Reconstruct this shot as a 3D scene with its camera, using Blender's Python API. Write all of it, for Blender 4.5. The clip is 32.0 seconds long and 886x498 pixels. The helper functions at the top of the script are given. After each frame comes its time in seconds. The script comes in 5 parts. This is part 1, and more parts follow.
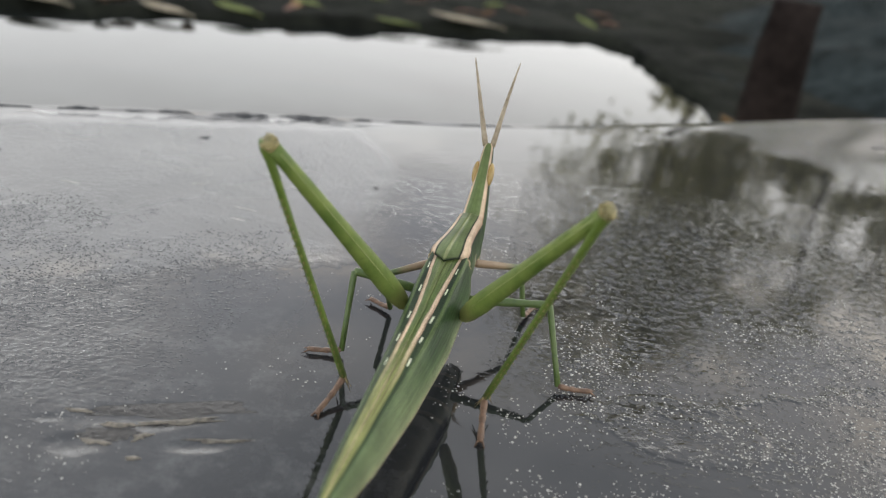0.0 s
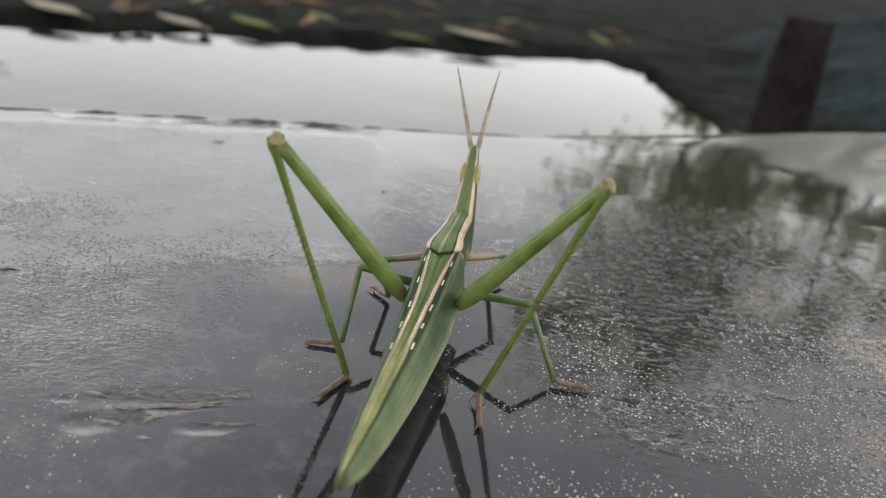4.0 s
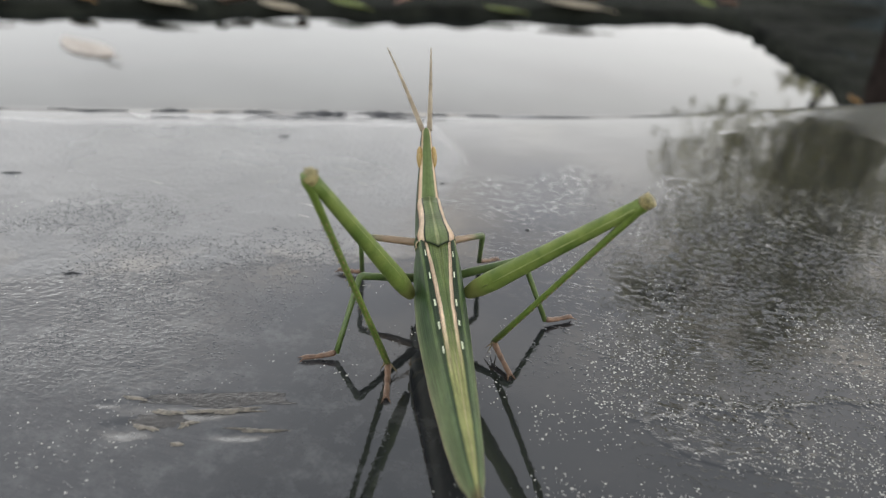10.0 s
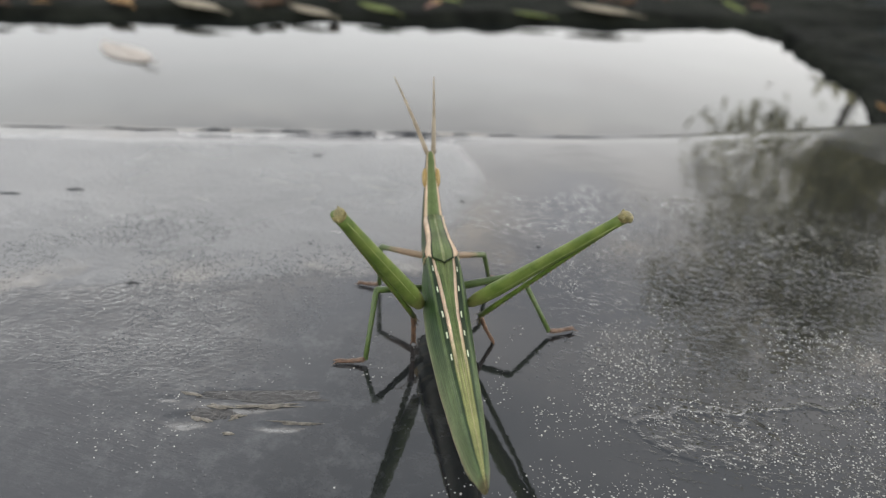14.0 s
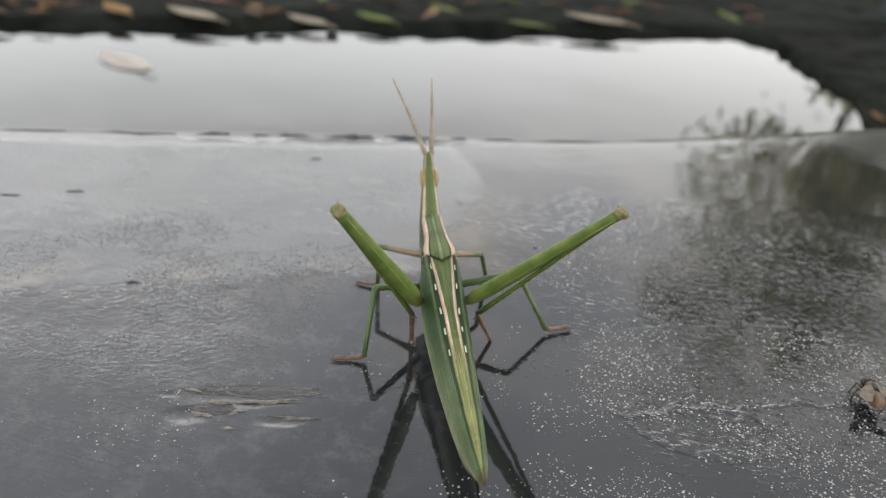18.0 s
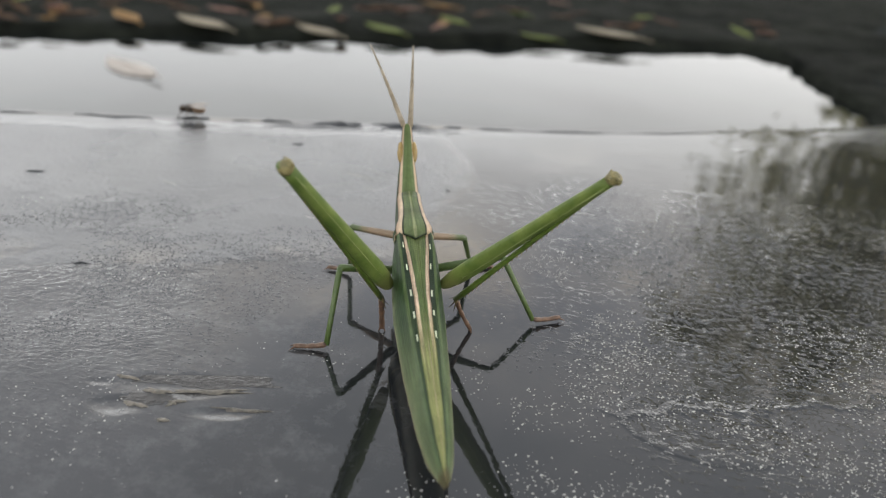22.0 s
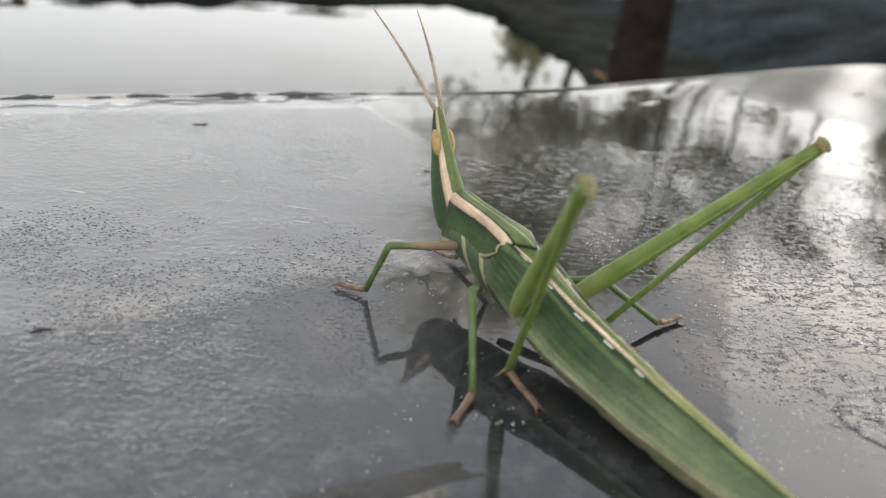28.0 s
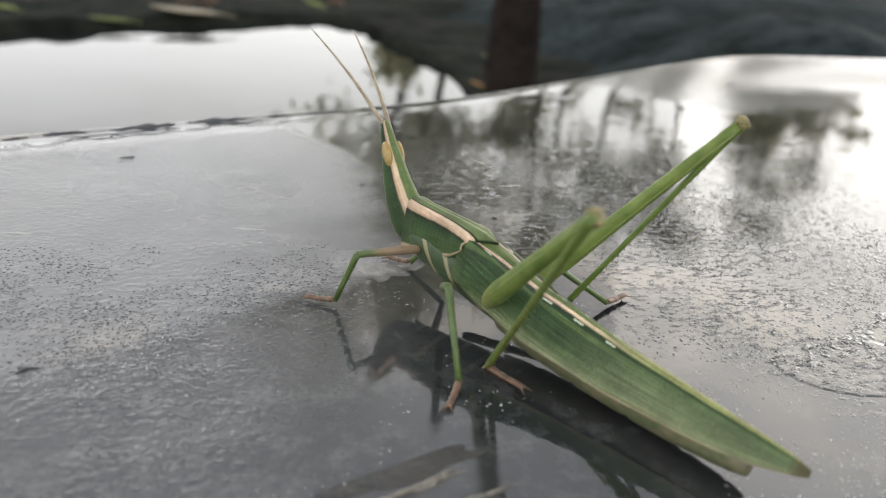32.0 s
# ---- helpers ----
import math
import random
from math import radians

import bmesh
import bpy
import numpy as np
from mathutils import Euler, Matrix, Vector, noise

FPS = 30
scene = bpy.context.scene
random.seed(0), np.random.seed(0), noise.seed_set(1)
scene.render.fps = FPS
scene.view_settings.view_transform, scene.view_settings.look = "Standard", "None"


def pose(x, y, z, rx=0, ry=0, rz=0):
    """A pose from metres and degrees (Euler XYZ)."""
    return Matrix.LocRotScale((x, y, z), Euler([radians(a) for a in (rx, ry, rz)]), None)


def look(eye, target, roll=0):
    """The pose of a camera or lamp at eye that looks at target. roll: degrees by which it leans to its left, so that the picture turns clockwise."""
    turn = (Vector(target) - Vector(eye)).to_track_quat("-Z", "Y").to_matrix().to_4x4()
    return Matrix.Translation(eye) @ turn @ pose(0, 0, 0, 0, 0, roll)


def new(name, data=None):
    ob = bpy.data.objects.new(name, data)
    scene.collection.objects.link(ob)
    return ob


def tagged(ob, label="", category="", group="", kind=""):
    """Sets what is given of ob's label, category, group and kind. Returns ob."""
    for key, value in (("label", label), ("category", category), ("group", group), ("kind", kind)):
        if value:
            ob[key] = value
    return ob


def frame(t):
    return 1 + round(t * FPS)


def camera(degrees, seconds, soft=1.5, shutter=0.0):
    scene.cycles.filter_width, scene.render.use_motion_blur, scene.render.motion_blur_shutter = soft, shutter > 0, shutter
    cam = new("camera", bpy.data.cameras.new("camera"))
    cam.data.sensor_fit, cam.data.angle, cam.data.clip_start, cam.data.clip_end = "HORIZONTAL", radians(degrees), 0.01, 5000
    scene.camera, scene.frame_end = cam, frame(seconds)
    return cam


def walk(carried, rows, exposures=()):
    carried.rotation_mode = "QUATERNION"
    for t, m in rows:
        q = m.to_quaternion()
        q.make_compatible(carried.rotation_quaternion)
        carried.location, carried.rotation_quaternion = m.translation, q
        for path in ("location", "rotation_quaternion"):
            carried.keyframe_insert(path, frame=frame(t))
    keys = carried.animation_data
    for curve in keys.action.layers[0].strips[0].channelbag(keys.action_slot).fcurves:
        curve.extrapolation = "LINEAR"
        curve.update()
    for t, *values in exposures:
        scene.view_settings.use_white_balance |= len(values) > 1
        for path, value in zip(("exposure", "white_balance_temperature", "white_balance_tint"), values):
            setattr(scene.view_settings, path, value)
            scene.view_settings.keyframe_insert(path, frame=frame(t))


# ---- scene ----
# A slant-faced grasshopper, seven centimetres long, on a wet dark sheet beside a shallow pool.
# The plan is drawn in units of 57 mm (U); z = 0 is the wet surface.
U = 0.057
cam = camera(56.4, 32.0, soft=1.2)
cam.data.dof.use_dof = True
cam.data.dof.focus_distance = 0.122
cam.data.dof.aperture_fstop = 24.0
EXPOSURES = [(0.0, 0.06), (12.0, 0.06), (17.0, 0.10), (20.0, 0.08), (22.0, -0.02), (24.0, 0.09), (26.5, 0.13), (27.2, 0.14), (28.0, 0.28), (28.5, 0.30), (32.0, 0.23)]
PATH = [
    (0, (0.01377, 0.00635, 0.06524), (-0.00476, 0.18733, -0.01785), 7.50),
    (0.5, (0.01356, 0.00537, 0.06393), (-0.00475, 0.18752, -0.01661), 7.38),
    (1, (0.01332, 0.00511, 0.06364), (-0.00463, 0.18757, -0.01629), 7.52),
    (1.5, (0.01355, 0.00486, 0.06442), (-0.00464, 0.18699, -0.01618), 7.79),
    (2, (0.01411, 0.00459, 0.06458), (-0.00487, 0.18664, -0.01602), 7.64),
    (2.5, (0.01506, 0.00452, 0.06479), (-0.00544, 0.18614, -0.01641), 7.32),
    (4.5, (0.01617, 0.00146, 0.06434), (-0.00609, 0.18350, -0.01544), 7.82),
    (5, (0.01518, 0.00186, 0.06392), (-0.00552, 0.18412, -0.01579), 8.19),
    (5.5, (0.01608, 0.00261, 0.06538), (-0.00747, 0.18315, -0.01739), 7.73),
    (6, (0.01737, -0.00217, 0.06620), (-0.01180, 0.17852, -0.01442), 7.12),
    (6.5, (0.01060, 0.00072, 0.06418), (-0.01258, 0.18164, -0.01786), 8.92),
    (7, (0.00807, 0.00111, 0.06318), (-0.01285, 0.18248, -0.01847), 9.35),
    (7.5, (0.01001, 0.00083, 0.06390), (-0.01391, 0.18174, -0.01795), 8.79),
    (8, (0.01016, 0.00061, 0.06413), (-0.01429, 0.18176, -0.01705), 8.51),
    (8.5, (0.00991, 0.00109, 0.06392), (-0.01445, 0.18276, -0.01610), 8.62),
    (9, (0.01068, 0.00418, 0.06374), (-0.01498, 0.18489, -0.01802), 8.19),
    (9.5, (0.01871, 0.00735, 0.06821), (-0.01859, 0.18260, -0.02066), 5.47),
    (10, (0.02455, 0.00768, 0.06816), (-0.02074, 0.18142, -0.01995), 3.54),
    (10.5, (0.02340, 0.00628, 0.06578), (-0.02027, 0.18214, -0.01887), 4.40),
    (11, (0.02244, 0.00597, 0.06642), (-0.01972, 0.18182, -0.01901), 5.04),
    (11.5, (0.02339, 0.00621, 0.06712), (-0.02007, 0.18129, -0.01923), 4.87),
    (12, (0.02421, 0.00510, 0.06890), (-0.02020, 0.17950, -0.01836), 4.76),
    (12.5, (0.02646, 0.00187, 0.07326), (-0.02064, 0.17456, -0.01596), 4.12),
    (13, (0.02850, -0.00145, 0.07590), (-0.02137, 0.17061, -0.01303), 3.69),
    (13.5, (0.02927, -0.00421, 0.07805), (-0.02172, 0.16758, -0.01075), 3.40),
    (14, (0.02980, -0.00505, 0.07827), (-0.02199, 0.16674, -0.01007), 3.20),
    (14.5, (0.02981, -0.00461, 0.07869), (-0.02203, 0.16677, -0.01043), 3.16),
    (16.5, (0.02819, -0.00392, 0.07508), (-0.02153, 0.16950, -0.01124), 3.70),
    (17, (0.02714, -0.00367, 0.07273), (-0.02139, 0.17107, -0.01159), 4.02),
    (17.5, (0.02813, -0.00315, 0.07542), (-0.02127, 0.16996, -0.01173), 3.54),
    (18, (0.03039, -0.00718, 0.07718), (-0.02114, 0.16579, -0.00899), 3.29),
    (18.5, (0.03067, -0.00879, 0.07661), (-0.02088, 0.16497, -0.00794), 3.35),
    (19, (0.03091, -0.00803, 0.07721), (-0.02088, 0.16489, -0.00891), 3.17),
    (19.5, (0.03041, -0.01058, 0.07345), (-0.02073, 0.16481, -0.00793), 3.72),
    (20, (0.02997, -0.00895, 0.07256), (-0.02027, 0.16649, -0.00927), 3.97),
    (20.5, (0.03136, -0.00518, 0.07219), (-0.01920, 0.16927, -0.01155), 3.56),
    (21, (0.03161, -0.00359, 0.06967), (-0.01799, 0.17180, -0.01265), 4.00),
    (21.5, (0.03248, -0.00029, 0.06883), (-0.01918, 0.17414, -0.01427), 3.96),
    (22, (0.03273, 0.00502, 0.06577), (-0.02170, 0.17878, -0.01696), 3.77),
    (22.5, (0.03328, 0.00729, 0.06300), (-0.02267, 0.18144, -0.01789), 3.67),
    (23, (0.03269, 0.01037, 0.06105), (-0.02405, 0.18442, -0.01949), 3.90),
    (23.5, (0.03030, 0.01535, 0.05927), (-0.02563, 0.18905, -0.02259), 3.95),
    (24, (0.03121, 0.01399, 0.06044), (-0.02520, 0.18737, -0.02175), 3.74),
    (24.5, (0.03196, 0.01262, 0.06045), (-0.02485, 0.18632, -0.02078), 3.77),
    (26.5, (-0.00477, 0.01373, 0.06066), (-0.01805, 0.19461, -0.02362), 8.52),
    (27, (-0.01609, 0.01612, 0.05956), (-0.01606, 0.19721, -0.02532), 8.38),
    (27.5, (-0.01774, 0.02347, 0.05793), (-0.01721, 0.20225, -0.03171), 4.20),
    (28, (-0.02855, 0.02573, 0.05492), (-0.01194, 0.20549, -0.03117), 7.43),
    (28.5, (-0.03103, 0.02541, 0.05427), (-0.00863, 0.20498, -0.03088), 6.96),
    (29, (-0.03243, 0.02670, 0.05576), (-0.00450, 0.20467, -0.03110), 7.02),
    (29.5, (-0.03507, 0.02728, 0.05518), (-0.00122, 0.20484, -0.03040), 6.80),
    (30, (-0.03465, 0.02700, 0.05518), (0.00145, 0.20425, -0.03014), 6.55),
    (30.5, (-0.03424, 0.02673, 0.05588), (0.00462, 0.20316, -0.02992), 6.27),
    (31, (-0.03917, 0.02204, 0.05659), (0.00397, 0.19877, -0.02651), 7.11),
    (31.5, (-0.04003, 0.02037, 0.05610), (0.00393, 0.19783, -0.02499), 6.12),
    (32, (-0.03939, 0.02019, 0.05523), (0.00368, 0.19828, -0.02496), 5.37),
]
walk(cam, [(t, look(eye, target, roll)) for t, eye, target, roll in PATH], exposures=EXPOSURES)

# ---------------------------------------------------------------- world and light
SUN_UP, SUN_TURN = 21.0, 48.0
world = bpy.data.worlds.new("overcast_sky")
scene.world = world
world.use_nodes = True
wn, wl = world.node_tree.nodes, world.node_tree.links
wn.clear()


def sky_world():
    out = wn.new("ShaderNodeOutputWorld")
    sky = wn.new("ShaderNodeTexSky")
    sky.sky_type, sky.sun_disc = "NISHITA", False
    sky.sun_elevation, sky.sun_rotation = radians(SUN_UP), radians(SUN_TURN)
    sky_bg = wn.new("ShaderNodeBackground")
    sky_bg.inputs["Strength"].default_value = 0.10
    wl.new(sky.outputs[0], sky_bg.inputs["Color"])
    co = wn.new("ShaderNodeTexCoord")
    mp = wn.new("ShaderNodeMapping")
    mp.inputs["Scale"].default_value = (1.6, 1.6, 4.2)
    mp.inputs["Location"].default_value = (7.4, 2.2, 1.0)
    wl.new(co.outputs["Generated"], mp.inputs["Vector"])
    n1 = wn.new("ShaderNodeTexNoise")
    n1.inputs["Scale"].default_value, n1.inputs["Detail"].default_value = 3.1, 6.0
    n1.inputs["Roughness"].default_value = 0.55
    wl.new(mp.outputs[0], n1.inputs["Vector"])
    r1 = wn.new("ShaderNodeValToRGB")
    e = r1.color_ramp.elements
    e[0].position, e[0].color = 0.41, (0.75, 0.765, 0.815, 1)
    e[1].position, e[1].color = 0.59, (1.34, 1.255, 1.135, 1)
    m = r1.color_ramp.elements.new(0.52)
    m.color = (0.97, 0.95, 0.94, 1)
    wl.new(n1.outputs[0], r1.inputs[0])
    # brighter towards the horizon, darker blue-grey overhead
    sep = wn.new("ShaderNodeSeparateXYZ")
    wl.new(co.outputs["Generated"], sep.inputs[0])
    r2 = wn.new("ShaderNodeValToRGB")
    e = r2.color_ramp.elements
    e[0].position, e[0].color = 0.0, (2.04, 2.03, 2.01, 1)
    e[1].position, e[1].color = 0.75, (0.82, 0.88, 0.95, 1)
    for pos, col in ((0.24, (1.96, 1.95, 1.93, 1)), (0.31, (1.84, 1.82, 1.80, 1)), (0.40, (1.60, 1.56, 1.50, 1)), (0.47, (1.36, 1.37, 1.40, 1)), (0.55, (1.22, 1.25, 1.29, 1))):
        m = e.new(pos)
        m.color = col
    ragged = wn.new("ShaderNodeMath")
    ragged.operation = "MULTIPLY_ADD"
    wl.new(n1.outputs[0], ragged.inputs[0])
    ragged.inputs[1].default_value = -0.45
    high = wn.new("ShaderNodeMath")
    high.operation = "ADD"
    wl.new(sep.outputs[2], high.inputs[0])
    high.inputs[1].default_value = 0.225
    wl.new(high.outputs[0], ragged.inputs[2])
    wl.new(ragged.outputs[0], r2.inputs[0])
    mul = wn.new("ShaderNodeMix")
    mul.data_type, mul.blend_type = "RGBA", "MULTIPLY"
    mul.inputs[0].default_value = 1.0
    low = wn.new("ShaderNodeMapRange")
    low.inputs["From Min"].default_value, low.inputs["From Max"].default_value = 0.27, 0.42
    wl.new(sep.outputs[2], low.inputs["Value"])
    even = wn.new("ShaderNodeMix")
    even.data_type = "RGBA"
    even.inputs[6].default_value = (1.07, 1.08, 1.09, 1)
    wl.new(low.outputs[0], even.inputs[0])
    wl.new(r1.outputs[0], even.inputs[7])
    top = wn.new("ShaderNodeMapRange")
    top.inputs["From Min"].default_value, top.inputs["From Max"].default_value = 0.44, 0.58
    wl.new(sep.outputs[2], top.inputs["Value"])
    calm = wn.new("ShaderNodeMix")
    calm.data_type = "RGBA"
    calm.inputs[7].default_value = (0.92, 0.91, 0.92, 1)
    wl.new(top.outputs[0], calm.inputs[0])
    wl.new(even.outputs[2], calm.inputs[6])
    wl.new(calm.outputs[2], mul.inputs[6])
    wl.new(r2.outputs[0], mul.inputs[7])
    # thinner cloud before the hidden sun
    way = Vector((math.sin(radians(SUN_TURN)) * math.cos(radians(SUN_UP)), math.cos(radians(SUN_TURN)) * math.cos(radians(SUN_UP)), math.sin(radians(SUN_UP))))
    dot = wn.new("ShaderNodeVectorMath")
    dot.operation = "DOT_PRODUCT"
    wl.new(co.outputs["Generated"], dot.inputs[0])
    dot.inputs[1].default_value = way
    r3 = wn.new("ShaderNodeValToRGB")
    e = r3.color_ramp.elements
    e[0].position, e[0].color = 0.15, (1.0, 1.0, 1.0, 1)
    e[1].position, e[1].color = 1.0, (1.12, 1.10, 1.07, 1)
    for pos, col in ((0.40, (1.06, 1.06, 1.055, 1)), (0.58, (1.09, 1.08, 1.07, 1)), (0.80, (1.11, 1.095, 1.07, 1))):
        m = e.new(pos)
        m.color = col
    wl.new(dot.outputs["Value"], r3.inputs[0])
    mul2 = wn.new("ShaderNodeMix")
    mul2.data_type, mul2.blend_type = "RGBA", "MULTIPLY"
    mul2.inputs[0].default_value = 1.0
    wl.new(mul.outputs[2], mul2.inputs[6])
    wl.new(r3.outputs[0], mul2.inputs[7])
    cl_bg = wn.new("ShaderNodeBackground")
    cl_bg.inputs["Strength"].default_value = SKY
    wl.new(mul2.outputs[2], cl_bg.inputs["Color"])
    mix = wn.new("ShaderNodeMixShader")
    mix.inputs[0].default_value = 0.92
    wl.new(sky_bg.outputs[0], mix.inputs[1])
    wl.new(cl_bg.outputs[0], mix.inputs[2])
    wl.new(mix.outputs[0], out.inputs[0])


SKY = 1.03
sky_world()
sun_data = bpy.data.lights.new("sun", "SUN")
sun_data.energy, sun_data.angle, sun_data.color = 0.45, radians(40), (1.0, 0.96, 0.90)
sun = new("sun", sun_data)
sun.matrix_world = look((4 * math.sin(radians(SUN_TURN)), 4 * math.cos(radians(SUN_TURN)), 4 * math.tan(radians(SUN_UP))), (0, 0, 0))


# ---------------------------------------------------------------- materials
def material(name):
    m = bpy.data.materials.new(name)
    m.use_nodes = True
    nt = m.node_tree
    return m, nt, nt.nodes["Principled BSDF"]


def coords(nt, kind="Object", scale=(1, 1, 1)):
    co, mp = nt.nodes.new("ShaderNodeTexCoord"), nt.nodes.new("ShaderNodeMapping")
    mp.inputs["Scale"].default_value = scale
    nt.links.new(co.outputs[kind], mp.inputs["Vector"])
    return mp.outputs[0]


def noise_tex(nt, vec, scale, detail=4.0, rough=0.55):
    n = nt.nodes.new("ShaderNodeTexNoise")
    n.inputs["Scale"].default_value, n.inputs["Detail"].default_value, n.inputs["Roughness"].default_value = scale, detail, rough
    nt.links.new(vec, n.inputs["Vector"])
    return n.outputs[0]


def ramp(nt, fac, stops, smooth=False):
    r = nt.nodes.new("ShaderNodeValToRGB")
    if smooth:
        r.color_ramp.interpolation = "EASE"
    els = r.color_ramp.elements
    while len(els) < len(stops):
        els.new(0.5)
    for el, (pos, col) in zip(els, stops):
        el.position = pos
        el.color = (col, col, col, 1) if isinstance(col, (int, float)) else (*col, 1)
    nt.links.new(fac, r.inputs[0])
    return r.outputs[0]


def blend(nt, fac, a, b, how="MIX"):
    m = nt.nodes.new("ShaderNodeMix")
    m.data_type, m.blend_type = "RGBA", how
    for sock, v in ((m.inputs[0], fac), (m.inputs[6], a), (m.inputs[7], b)):
        if isinstance(v, (int, float)):
            sock.default_value = v
        elif isinstance(v, tuple):
            sock.default_value = (*v, 1)
        else:
            nt.links.new(v, sock)
    return m.outputs[2]


def calc(nt, op, a, b=0.0):
    m = nt.nodes.new("ShaderNodeMath")
    m.operation = op
    for sock, v in ((m.inputs[0], a), (m.inputs[1], b)):
        if isinstance(v, (int, float)):
            sock.default_value = v
        else:
            nt.links.new(v, sock)
    return m.outputs[0]


def bump(nt, bsdf, height, dist, strength=1.0, chain=None):
    b = nt.nodes.new("ShaderNodeBump")
    b.inputs["Distance"].default_value, b.inputs["Strength"].default_value = dist, strength
    nt.links.new(height, b.inputs["Height"])
    if chain:
        nt.links.new(chain, b.inputs["Normal"])
    nt.links.new(b.outputs[0], bsdf.inputs["Normal"])
    return b.outputs[0]


def mottled(name, a, b, scale, rough=0.5, bump_mm=0.1, spec=0.5, fine=4.0):
    """Two shades mixed by noise at two scales, with fine relief."""
    m, nt, bs = material(name)
    v = coords(nt)
    big, small = noise_tex(nt, v, scale), noise_tex(nt, v, scale * fine, 5.0, 0.65)
    mixed = calc(nt, "ADD", calc(nt, "MULTIPLY", big, 0.65), calc(nt, "MULTIPLY", small, 0.35))
    nt.links.new(ramp(nt, mixed, [(0.36, a), (0.64, b)]), bs.inputs["Base Color"])
    bs.inputs["Roughness"].default_value = rough
    bs.inputs["Specular IOR Level"].default_value = spec
    bump(nt, bs, small, bump_mm / 1000)
    return m


def near_point(nt, vec, cx, cy, rx, ry, inner=0.35):
    """1 near a point of the plan, fading to 0 at an ellipse round it."""
    off = nt.nodes.new("ShaderNodeMapping")
    off.vector_type = "POINT"
    off.inputs["Location"].default_value = (-cx / rx, -cy / ry, 0)
    off.inputs["Scale"].default_value = (1 / (rx * U), 1 / (ry * U), 0)
    nt.links.new(vec, off.inputs["Vector"])
    ln = nt.nodes.new("ShaderNodeVectorMath")
    ln.operation = "LENGTH"
    nt.links.new(off.outputs[0], ln.inputs[0])
    return ramp(nt, ln.outputs["Value"], [(inner, 1.0), (1.0, 0.0)], True)


def dent(nt, vec, cx, cy, rx, ry, turn):
    """1 in the middle of a turned ellipse of the plan, falling to 0 at its rim."""
    mp = nt.nodes.new("ShaderNodeMapping")
    mp.vector_type = "TEXTURE"
    mp.inputs["Location"].default_value = (cx * U, cy * U, 0)
    mp.inputs["Rotation"].default_value = (0, 0, radians(turn))
    mp.inputs["Scale"].default_value = (rx * U, ry * U, 1.0)
    nt.links.new(vec, mp.inputs["Vector"])
    ln = nt.nodes.new("ShaderNodeVectorMath")
    ln.operation = "LENGTH"
    nt.links.new(mp.outputs[0], ln.inputs[0])
    return ramp(nt, ln.outputs["Value"], [(0.1, 1.0), (1.0, 0.0)], True)


